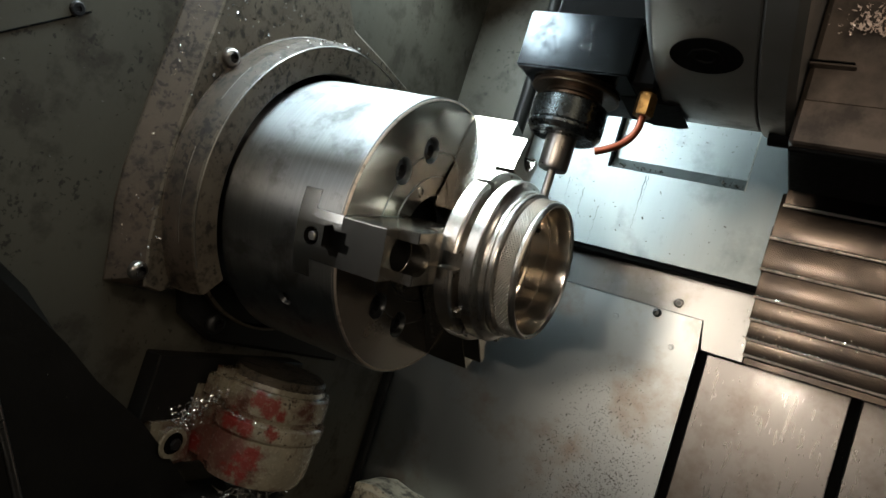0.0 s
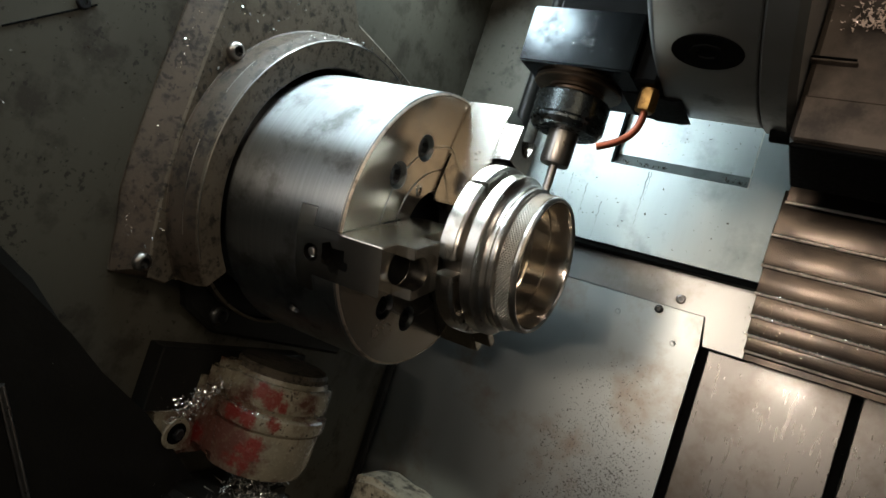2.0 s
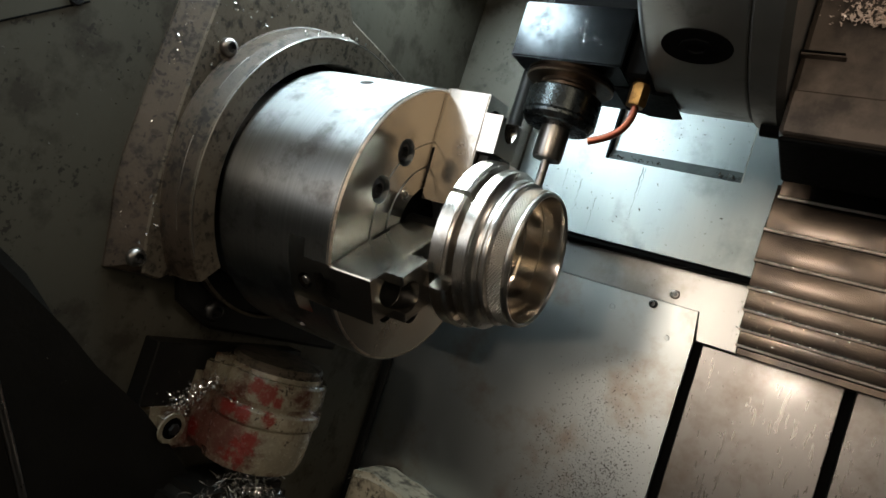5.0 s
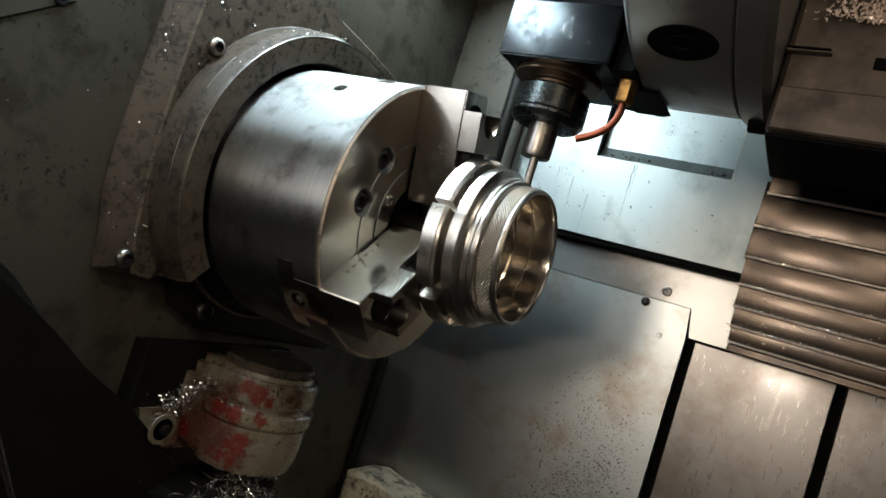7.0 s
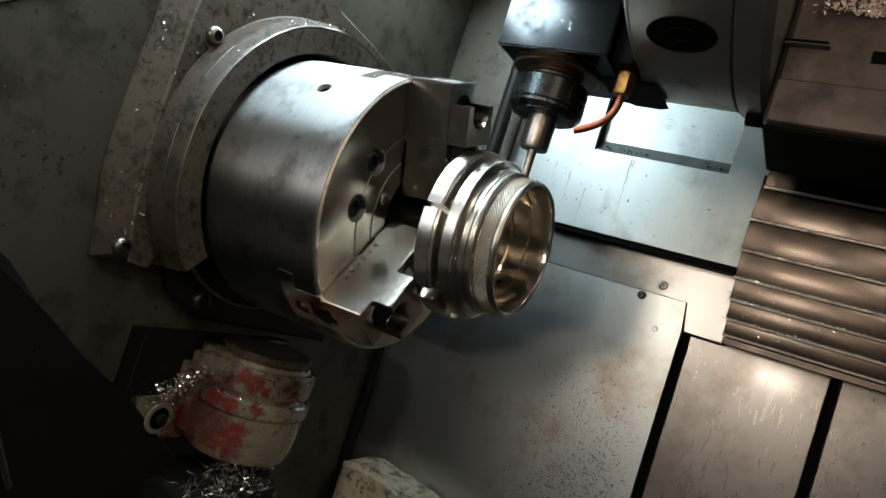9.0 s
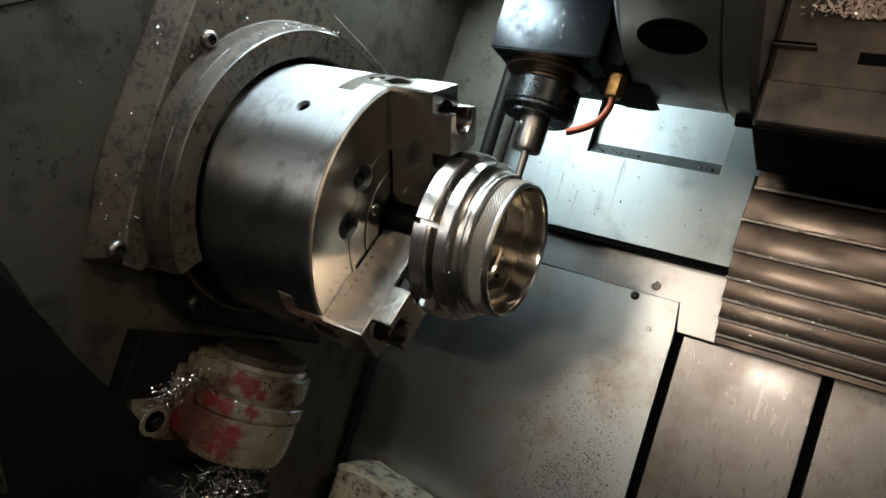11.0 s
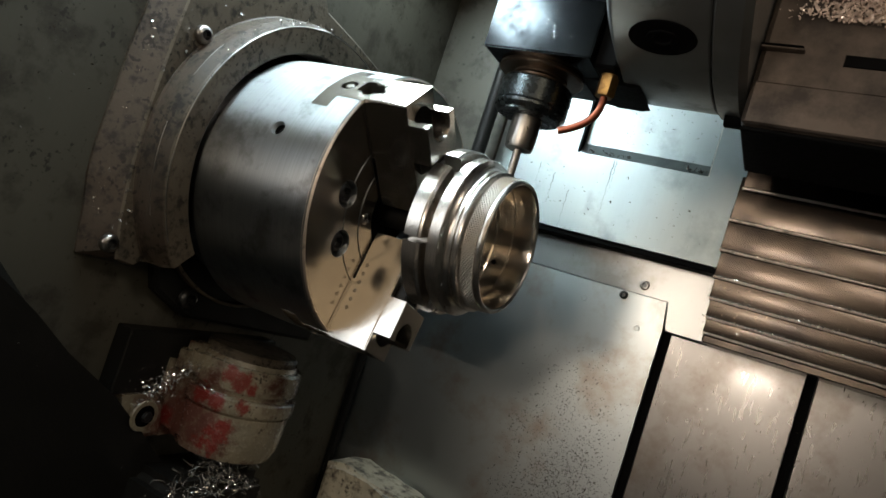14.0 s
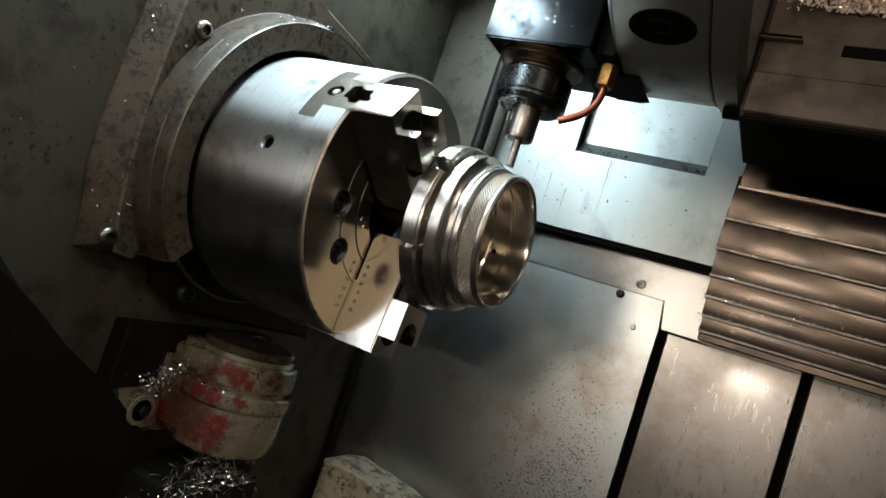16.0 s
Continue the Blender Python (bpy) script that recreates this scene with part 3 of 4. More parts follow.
for k in range(3):
    turn = Matrix.Rotation(radians(243.7 - 120 * k), 4, "X")
    jaw = part("jaw", prism([(0.0012, 0.0215), (0.035, 0.0215), (0.035, 0.1050), (0.0012, 0.1050)], -H, H, "z", 0.0009, seg=2), JAW, chuck, "ground steel chuck jaw")
    # the key slot crosses from the base jaw into the top jaw
    carve(jaw, prism([(-0.004, -0.006), (0.0007, -0.0062), (0.006, -0.0065), (0.006, 0.0005), (0.0095, 0.001), (0.009, 0.0065), (0.002, 0.0065), (0.0019, 0.0105), (-0.004, 0.0105)], 0.093, 0.12, "y"))
    jaw.matrix_local = turn
    # gripping step with an open counterbore
    u = [(0.0860 + 0.0112 * math.cos(radians(w)), 0.0112 * math.sin(radians(w))) for w in range(-62, -299, -12)]
    step = [(0.064, -H), (0.0915, -H), (0.0915, -0.0098)] + [p for p in u if p[0] < 0.0912] + [(0.0915, 0.0098), (0.0915, H), (0.064, H)]
    part("jaw_step", prism(step, 0.0349, 0.0500, "x", 0.0005), JAW, jaw)
    part("counterbore", spin([(0.0348, 0.0113), (0.0353, 0.0110), (0.0353, 0.0)], 24, m=Matrix.Translation((0, 0.0860, 0))), VOID, jaw)
    part("grip", prism([(0.0349, 0.050), (0.044, 0.056), (0.044, 0.0635), (0.0349, 0.0635)], -0.010, 0.010, "z", 0.001), DARK, jaw)
    # base jaw in its slot, flat along the middle, its wings following the rim
    base = part("base_jaw", prism([(min(x, 0.0012), z * 0.997) for x, z in SLOT], 0.060, 0.1050, "y"), JAW, None, "", 0)
    carve(base, spin([(-0.06, R + 0.0003), (0.03, R + 0.0003), (0.03, 0.14), (-0.06, 0.14)], 120, close=True), 0)
    cross = [(-0.0125, -0.0075), (-0.006, -0.0095), (-0.004, -0.006), (0.004, -0.0063), (0.004, 0.0065), (0.0019, 0.0066), (0.0017, 0.0105), (-0.005, 0.0105), (-0.007, 0.007), (-0.0125, 0.006)]
    carve(base, prism(cross, 0.093, 0.12, "y"), 0)
    carve(base, spin([(-0.009, 0.0), (-0.009, 0.0060), (0.004, 0.0062), (0.004, 0.0)], 28, m=facing(-0.0220, R, 0.0012, (0, 1, 0))), 0)
    base.parent = jaw
    # floors of the keyhole and screw hole painted black for their depth
    part("key_floor", box((-0.0130, -0.0098, 0.0), (0.0098, 0.0108, 0.0014), m=Matrix(((1, 0, 0, 0), (0, 0, 1, 0.0930), (0, 1, 0, 0), (0, 0, 0, 1)))), VOID, jaw, "dark cross-shaped keyhole")
    m = facing(-0.0220, R, 0.0012, (0, 1, 0))
    part("screw_hole", spin([(-0.0088, 0.0058), (-0.0080, 0.0056), (-0.0080, 0.0)], 28, m=m), VOID, jaw)
    part("set_screw", spin([(-0.0085, 0.0032), (-0.0008, 0.0030), (-0.0003, 0.0024), (-0.0003, 0.0)], 20, m=m), BRIGHT, jaw)
    # row of small stamped rings on the jaw's side
    for j in range(6):
        part("stamp", spin([(0, 0.0014), (0.0002, 0.0011), (0.0, 0.0007)], 12, m=facing(0.0065, 0.048 + 0.0068 * j, -H, (0, 0, -1))), SOCKET, jaw)

# ---- workpiece ----
work = thing("hose_coupling", "bright turned steel hose coupling with a knurled rim", "workpiece")
part("barrel", spin([(0.030, 0.0), (0.030, 0.022), (0.044, 0.024), (0.044, 0.050), (0.0624, 0.050), (0.0624, 0.0566), (0.0632, 0.0575), (0.0706, 0.0575), (0.0712, 0.0570), (0.0716, 0.0556), (0.0722, 0.0545), (0.0732, 0.0532), (0.0744, 0.0522), (0.0758, 0.0517),
                     (0.0780, 0.0516), (0.0782, 0.0508), (0.0786, 0.0505), (0.0802, 0.0505), (0.0806, 0.0512), (0.0812, 0.0514), (0.0822, 0.0512), (0.0828, 0.0504), (0.0832, 0.0486), (0.0835, 0.0473), (0.0846, 0.0472)], 180), BRIGHT, work, "", 16)
part("lip", spin([(0.0936, 0.0474), (0.0940, 0.0480), (0.0946, 0.0483), (0.0962, 0.0483), (0.0978, 0.0474), (0.0982, 0.0466), (0.0981, 0.0460), (0.0970, 0.0450)], 180), BRIGHT, work, "bright chamfered lip", 16)
part("bore", spin([(0.0970, 0.0450), (0.0940, 0.0442), (0.0800, 0.0442), (0.0796, 0.0436), (0.0660, 0.0436), (0.0656, 0.0405), (0.0560, 0.0405), (0.0555, 0.034), (0.046, 0.034), (0.046, 0.0)], 180), BORE, work, "", 16)
bm = bmesh.new()
N, M = 832, 40
rows = []
for i in range(N):
    a = 2 * math.pi * i / N
    line = []
    for j in range(M + 1):
        x = 0.0842 + 0.0098 * j / M
        d = max(abs(((i + j) / 8) % 1 - 0.5), abs(((i - j) / 8) % 1 - 0.5)) * 2
        r = 0.0490 - 0.0019 * max(0, d - 0.2) / 0.8
        line.append(bm.verts.new((x, r * math.cos(a), r * math.sin(a))))
    rows.append(line)
for p, q in zip(rows, rows[1:] + rows[:1]):
    for j in range(M):
        bm.faces.new((p[j], p[j + 1], q[j + 1], q[j]))
part("knurl", bm, KNURL, work, "diamond-knurled grip band", smooth=0)
SEG = [(249.2, 301.9), (305.5, 358.2), (129.2, 181.9), (185.5, 238.2), (9.2, 61.9), (65.5, 118.2)]
for a0, a1 in SEG:
    part("segment", spin([(0.0465, 0.0500), (0.0456, 0.0598), (0.0466, 0.0612), (0.0566, 0.0612), (0.0572, 0.0607), (0.0588, 0.0602), (0.0593, 0.0596), (0.0593, 0.0500)], 40, start=a0, sweep=a1 - a0, close=True), BRIGHT, work, "bright bayonet segment", 16)
for a in (280,):
    m = Matrix.Rotation(radians(a), 4, "X")
    part("lug", box((0.0590, 0.0560, -0.004), (0.0640, 0.0605, 0.004), 0.0012, 2, m=m), BRIGHT, work)
for a in (95, 215, 335):
    m = Matrix.Rotation(radians(a), 4, "X")
    part("port", spin([(-0.0005, 0.0021), (-0.0008, 0.0018), (-0.0007, 0.0)], 20, m=m @ facing(0.0705, 0.0436, 0, (0, 1, 0))), VOID, work, "dark drilled port in the bore")

# ---- turret ----
turret = thing("tool_turret", "oily grey steel tool turret on its brown housing", "turret")
ZT, RT = 0.300, 0.172
mt = Matrix.Translation((0, 0, ZT))
part("disc", spin([(0.135, 0.0), (0.135, RT - 0.012), (0.141, RT - 0.001), (0.143, RT), (0.198, RT), (0.199, RT - 0.001), (0.1992, RT - 0.006)], 120, m=mt), TURRET, turret)
part("backing_disc", spin([(0.1993, 0.05), (0.1993, RT - 0.002), (0.2015, RT + 0.003), (0.216, RT + 0.004), (0.2205, RT + 0.001), (0.2205, 0.05)], 120, m=mt), TURRET, turret)
for k in range(11):
    m = mt @ Matrix.Rotation(radians(-109.5 - 30 * k), 4, "X") @ facing(0.1720, RT - 0.0008, 0, (0, 1, 0)) @ Matrix.Diagonal((1, 1, 0.66, 1))
    part("socket", spin([(-0.002, 0.0208), (0.0012, 0.0201), (0.0011, 0.0)], 40, m=m), VOID, turret, "dark oval tool socket")
    part("clamp_screw", spin([(0.0010, 0.0105), (0.0020, 0.0098), (0.0022, 0.0062), (0.0012, 0.0055), (0.0012, 0.0)], 8, m=m), VOID, turret)
part("housing", box((0.2215, -0.02, 0.1075), (0.62, 0.03, 0.60), 0.003), HOUSING, turret, "oily brown turret housing")
part("housing_plate", box((0.2208, -0.0250, 0.1555), (0.2440, -0.019, 0.1572), 0.0006), VOID, turret)
# black boxes paint the deep shade behind and under the housing
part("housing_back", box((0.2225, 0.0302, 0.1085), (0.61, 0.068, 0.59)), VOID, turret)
part("housing_base", box((0.2225, -0.0185, 0.1040), (0.61, 0.068, 0.1074), 0.001), VOID, turret, "black plate that paints the shade under the housing")
part("housing_plate", box((0.2230, -0.0222, 0.1080), (0.62, -0.0195, 0.1345), 0.0012), HOUSING, turret)
part("slot", box((0.2660, -0.0206, 0.1490), (0.2900, -0.0180, 0.1560), 0.0002), VOID, turret)
part("housing_lip", box((0.2212, -0.0252, 0.1540), (0.2450, -0.0190, 0.1554), 0.0004), HOUSING, turret)
part("knob", spin([(0.206, 0.0), (0.206, 0.0055), (0.207, 0.0062), (0.222, 0.0062)], 24, m=Matrix.Translation((0, 0.028, 0.1262))), VOID, turret, "black rubber plug")

# ---- driven tool ----
tool = thing("driven_tool_holder", "black steel driven tool holder with a collet nut and end mill", "tool holder")
TX = 0.080
part("head", box((0.0480, -0.0385, 0.1285), (0.1260, 0.0420, 0.1675), 0.0010, 2), BLUED, tool, "blued block with wet swarf on it")
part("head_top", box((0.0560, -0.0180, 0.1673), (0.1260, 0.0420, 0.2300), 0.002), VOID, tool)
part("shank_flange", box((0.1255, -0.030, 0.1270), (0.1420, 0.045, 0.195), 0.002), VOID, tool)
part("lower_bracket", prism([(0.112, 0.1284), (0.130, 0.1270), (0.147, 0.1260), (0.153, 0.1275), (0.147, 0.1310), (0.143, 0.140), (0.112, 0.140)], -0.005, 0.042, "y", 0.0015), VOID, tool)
mz = Matrix.Translation((TX, 0, 0))
part("bearing_cap", spin([(0.1290, 0.0), (0.1290, 0.0305), (0.1262, 0.0312), (0.1254, 0.0302), (0.1254, 0.021), (0.1262, 0.0)], 64, "z", m=mz), UMBER, tool, "brown oily bearing cap")
part("neck", spin([(0.127, 0.0), (0.127, 0.0195), (0.1232, 0.0200), (0.1225, 0.0185), (0.1185, 0.0185), (0.1180, 0.0)], 48, "z", m=mz), UMBER, tool)
part("collet_nut", spin([(0.1190, 0.0), (0.1190, 0.0235), (0.1182, 0.0255), (0.1170, 0.0262), (0.1020, 0.0264), (0.1012, 0.0258), (0.1004, 0.0264), (0.0985, 0.0263), (0.0950, 0.0238), (0.0942, 0.0225), (0.0938, 0.0130), (0.0938, 0.0)], 64, "z", m=mz), NUT, tool, "blued steel collet nut", 22)
part("collet", spin([(0.0945, 0.0), (0.0945, 0.0106), (0.0730, 0.0106), (0.0705, 0.0098), (0.0700, 0.0075), (0.0700, 0.0)], 40, "z", m=mz), GROUND, tool, "", 25)
mill = bmesh.new()
rows = []
for i in range(41):
    z = 0.0705 - 0.0205 * i / 40
    line = []
    for k in range(24):
        a = 2 * math.pi * k / 24
        deep = 0.0 if i < 14 else 0.08 * max(0, math.cos(2 * (a - 9 * (i - 14) / 26))) ** 3
        r = 0.0030 * (1 - deep)
        line.append(mill.verts.new((TX + r * math.cos(a), r * math.sin(a), z)))
    rows.append(line)
for p, q in zip(rows, rows[1:]):
    for k in range(24):
        mill.faces.new((p[k], p[(k + 1) % 24], q[(k + 1) % 24], q[k]))
mill.faces.new(rows[0]), mill.faces.new(rows[-1][::-1])
part("end_mill", mill, GROUND, tool, "slim fluted end mill")
part("fitting", spin([(0.1370, 0.0), (0.1370, 0.0042), (0.1280, 0.0042), (0.1280, 0.0055), (0.1262, 0.0058), (0.1250, 0.0055)], 20, "z", m=Matrix.Translation((0.1350, -0.0165, 0))), BRASS, tool)
part("hex_nut", spin([(0.1255, 0.0), (0.1255, 0.0060), (0.1250, 0.0066), (0.1130, 0.0066), (0.1120, 0.0058), (0.1120, 0.0)], 6, "z", m=Matrix.Translation((0.1352, -0.0165, 0))), BRASS, tool, "brass hexagon pipe nut")
pts = []
for i in range(19):
    s = i / 18
    a, b, c, d = Vector((0.1352, -0.0165, 0.1125)), Vector((0.1368, -0.0170, 0.0990)), Vector((0.1310, -0.0190, 0.0900)), Vector((0.1130, -0.0200, 0.0835))
    pts.append(a * (1 - s) ** 3 + b * 3 * s * (1 - s) ** 2 + c * 3 * s * s * (1 - s) + d * s ** 3)
part("coolant_pipe", tube(pts, 0.0025), COPPER, tool, "bent copper coolant pipe")

# ---- slide cover of steps ----
slide = thing("slide_cover", "stepped telescopic slide cover of oily brown steel plates", "slide cover")
EDGE = [0.168, 0.139, 0.1105, 0.0832, 0.0577, 0.0350, 0.0170, 0.0010, -0.0120]
for i, (hi, lo) in enumerate(zip(EDGE, EDGE[1:])):
    y = 0.1440 + 0.0026 * i
    x = 0.2105 + 0.0011 * i + (0.011, 0.006, 0.002, 0, 0, 0, 0, 0)[i]
    plate = part("plate", prism([(y + 0.0022, hi + 0.012), (y, lo + 0.0016), (y + 0.0006, lo), (y + 0.012, lo), (y + 0.012, hi + 0.012)], x, 0.66, "x", 0.0004), COVER, slide)
    # rounded bead added along the plate's edge to draw its glint line
    part("lip", tube([(x - 0.0003, y + 0.0004, lo + 0.0014), (0.4, y + 0.0004, lo + 0.0014), (0.66, y + 0.0004, lo + 0.0014)], 0.0013, 10), LIP, plate, "bright bead that stands in for the edge's glint")
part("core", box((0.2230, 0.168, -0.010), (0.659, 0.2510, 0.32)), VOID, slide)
part("end_plate", box((0.2190, 0.1640, -0.0185), (0.66, 0.2500, -0.0118), 0.001), COVER, slide)

# ---- rod behind the work ----
tagged(part("guide_rod", spin([(0.0, 0.0), (0.0, 0.0075), (0.5, 0.0075), (0.5, 0.0)], 28, "z", m=Matrix.Translation((-0.050, 0.192, 0.06))), DARK, None), "black round guide rod behind the chuck", "rod")
tagged(part("rod_foot", box((-0.064, 0.178, 0.045), (-0.036, 0.2252, 0.062), 0.003), BLACK, None), "black bracket that holds the guide rod", "bracket")

# ---- casting under the chuck ----
mount = tagged(part("mounting_plate", box((-0.1503, -0.088, -0.190), (-0.133, 0.075, -0.140), 0.001), DARK, None), "dark oily square mounting plate on the wall", "plate")
cast = thing("coolant_valve", "worn red and grey enamelled valve casting, wet with swarf", "valve")
mc = Matrix.Translation((-0.105, 0.0145, 0))
part("housing", spin([(-0.146, 0.0), (-0.146, 0.0395), (-0.1495, 0.0405), (-0.1500, 0.0440), (-0.1520, 0.0458), (-0.168, 0.0462), (-0.1695, 0.0455), (-0.1703, 0.0420), (-0.1740, 0.0415), (-0.1748, 0.0465), (-0.1760, 0.0478), (-0.1845, 0.0482), (-0.1862, 0.0475), (-0.1868, 0.0435), (-0.1880, 0.0435), (-0.1890, 0.0455),
                      (-0.200, 0.0455), (-0.216, 0.0445), (-0.2255, 0.0410), (-0.228, 0.0360), (-0.229, 0.0)], 72, "z", m=mc), RED, cast)
part("cap", spin([(-0.1475, 0.0), (-0.1475, 0.0375), (-0.1420, 0.0385), (-0.1395, 0.0365), (-0.1388, 0.030), (-0.1392, 0.0)], 64, "z", m=mc), CAST, cast, "dark oily cap of the valve")
part("flange", box((-0.150, -0.045, -0.224), (-0.121, 0.070, -0.150), 0.010, 4), RED, cast)
part("web", prism([(-0.150, -0.0260), (-0.122, -0.0300), (-0.090, -0.0260), (-0.090, 0.01), (-0.150, 0.01)], -0.222, -0.186, "z", 0.005, seg=3), RED, cast)
ear = part("ear", prism([(-0.0790, -0.1900), (-0.0400, -0.1885), (-0.0330, -0.2230), (-0.0560, -0.2260), (-0.0720, -0.2150)], -0.150, -0.1240, "x", 0.007, seg=4), RED, cast)
part("bolt_seat", spin([(-0.1245, 0.0125), (-0.1232, 0.0118), (-0.1232, 0.0088), (-0.1236, 0.0085)], 32, m=Matrix.Translation((0, -0.0590, -0.2045))), ENAMEL, ear)
part("bolt_hole", spin([(-0.1239, 0.0092), (-0.1235, 0.0087), (-0.1237, 0.0)], 24, m=Matrix.Translation((0, -0.0590, -0.2045))), VOID, ear)
part("bolt", spin([(-0.1237, 0.0048), (-0.1215, 0.0045), (-0.1210, 0.0038), (-0.1212, 0.0)], 6, m=Matrix.Translation((0, -0.0575, -0.2050))), BLACK, ear)
part("ear", box((-0.135, 0.045, -0.190), (-0.096, 0.078, -0.163), 0.008, 4), ENAMEL, cast)
part("boss", box((-0.135, -0.042, -0.172), (-0.112, -0.014, -0.143), 0.007, 4), ENAMEL, cast)
part("stub", spin([(-0.150, 0.0), (-0.150, 0.020), (-0.240, 0.018), (-0.240, 0.0)], 24, "z", m=Matrix.Translation((-0.105, 0.0145, -0.10))), DARK, cast)

beige = tagged(part("bed_casting", prism([(-0.112, -0.262), (-0.090, -0.2560), (-0.055, -0.2620), (-0.02, -0.2640), (0.004, -0.270), (0.012, -0.282), (0.012, -0.45), (-0.112, -0.45)], 0.192, 0.2528, "y", 0.006, seg=3), BEIGE, None), "worn beige enamelled casting at the foot of the bed", "casting")

# ---- swarf ----
rng = random.Random(7)


def swarf(name, label, spots, material):
    """Small curled chips lying on the given (place, normal, size)."""
    verts, faces = [], []
    for place, normal, size in spots:
        n = Vector(normal).normalized()
        t = n.orthogonal().normalized()
        t = Matrix.Rotation(rng.uniform(0, 6.28), 3, n) @ t
        b = n.cross(t)
        size *= 0.35 + 0.75 * rng.random() ** 2
        curl, wide = rng.uniform(0.4, 3.0), size * rng.uniform(0.2, 0.45)
        at, start = Vector(place), len(verts)
        p, heading = at + n * size * 0.08 - t * size * 0.5, rng.uniform(-0.4, 0.9)
        yaw = rng.uniform(-1, 1)
        for k in range(4):
            side = b * wide * (0.5 if k in (0, 3) else 1) * 0.5
            verts += [tuple(p - side), tuple(p + side)]
            heading -= curl / 4
            p = p + (t * math.cos(heading) + n * abs(math.sin(heading)) + b * yaw * k * 0.15) * size / 3
        for k in range(3):
            s = start + 2 * k
            faces.append((s, s + 1, s + 3, s + 2))
    me = bpy.data.meshes.new(name)
    me.from_pydata(verts, [], faces)
    me.materials.append(material)
    return tagged(new(name, me), label, "swarf", kind="stuff")


def clumped(count, x, y, spread, centres):
    """Points in a rectangle, gathered about chance centres."""
    seeds = [(rng.uniform(*x), rng.uniform(*y)) for _ in range(centres)]
    for _ in range(count):
        cx, cy = rng.choice(seeds)
        px, py = rng.gauss(cx, spread), rng.gauss(cy, spread)
        if x[0] < px < x[1] and y[0] < py < y[1]:
            yield px, py


YW = 0.2530
spots = [((x, YW, z), (0, -1, 0), rng.uniform(0.0009, 0.0030)) for x, z in clumped(15000, (0.04, 0.172), (-0.28, -0.03), 0.018, 46) if rng.random() < (-0.05 - z) * 7 * max(0.0, min(1.0, (x - 0.045) * 16 + rng.gauss(0, 0.1)))]
swarf("way_cover_swarf", "fine dark chips stuck to the wet way cover", spots, SPECK)
spots = [((x, 0.2513, z), (0, -1, 0), rng.uniform(0.0008, 0.002)) for x, z in clumped(620, (0.185, 0.40), (-0.24, -0.02), 0.03, 40)]
swarf("side_cover_swarf", "fine dark chips on the warm-lit way cover", spots, SPECK)
spots = [((x, 0.2248, z), (0, -1, 0), rng.uniform(0.0014, 0.0036)) for x, z in clumped(110, (-0.03, 0.2), (0.06, 0.134), 0.012, 26)]
spots += [((x, 0.2343, z), (0, -1, 0), rng.uniform(0.0014, 0.0036)) for x, z in clumped(100, (0.05, 0.175), (0.15, 0.22), 0.012, 22)]
swarf("back_wall_swarf", "dark curled chips stuck to the stainless back wall", spots, SPECK)
spots = [((rng.uniform(0.046, 0.10) if rng.random() < 0.6 else rng.uniform(0.155, 0.176), 0.2275, 0.1405 + rng.gauss(0, 0.0010)), (0, -0.8, 0.5), rng.uniform(0.0025, 0.006)) for _ in range(90)]
swarf("ledge_swarf", "dark chips lying on the ledge of the sunk field", spots, SPECK)
spots = [((x, 0.2542, z), (0, -1, 0), rng.uniform(0.001, 0.002)) for x, z in clumped(50, (0.0, 0.21), (0.016, 0.045), 0.012, 16)]
swarf("bed_strip_swarf", "fine chips on the bed strip", spots, SPECK)
spots = [((-0.1278, y, z), (1, 0, 0), rng.uniform(0.001, 0.004)) for y, z in clumped(420, (-0.138, -0.03), (-0.08, 0.16), 0.012, 30) if math.hypot(y, z) > 0.139]
spots += [((-0.1498, y, z), (1, 0, 0), rng.uniform(0.001, 0.0035)) for y, z in clumped(620, (-0.28, -0.155), (-0.08, 0.22), 0.016, 60)]
spots += [((-0.1000, 0.119 * math.cos(a), 0.119 * math.sin(a)), (1, 0, 0), rng.uniform(0.001, 0.0025)) for a in [radians(rng.uniform(80, 215)) for _ in range(60)]]
swarf("headstock_swarf", "dark oily chips stuck to the headstock plate", spots, SPECK)
spots = [((rng.uniform(-0.110, -0.102), 0.1325 * math.cos(a), 0.1325 * math.sin(a)), (0, math.cos(a), math.sin(a)), rng.uniform(0.002, 0.0055)) for a in [radians(rng.gauss(118, 14)) for _ in range(110)]]
spots += [((-0.1276, y, z), (1, 0, 0), rng.uniform(0.0014, 0.0042)) for y, z in clumped(330, (-0.139, -0.07), (-0.085, 0.15), 0.010, 40) if math.hypot(y, z) > 0.139]
spots += [((-0.1390 + rng.uniform(-0.003, 0.003), -0.1425 + rng.uniform(-0.005, 0.005), rng.uniform(-0.07, 0.15)), (0.7, -0.7, 0), rng.uniform(0.0012, 0.0034)) for _ in range(190)]
swarf("ring_swarf", "bright wet chips on the rim of the headstock ring", spots, CHIP)
spots = [((-0.1272, y, z), (1, 0, 0), rng.uniform(0.0006, 0.0022)) for y, z in clumped(110, (-0.28, -0.05), (-0.42, -0.10), 0.03, 30) if z < -0.125 - max(0, y + 0.15) * 1.02]
swarf("guard_swarf", "tiny bright chips stuck to the black guard", spots, CHIP)
spots = [((rng.gauss(0.094, 0.010), -0.0388, rng.uniform(0.140, 0.166)), (0, -1, 0), rng.uniform(0.0005, 0.0013)) for _ in range(34)]
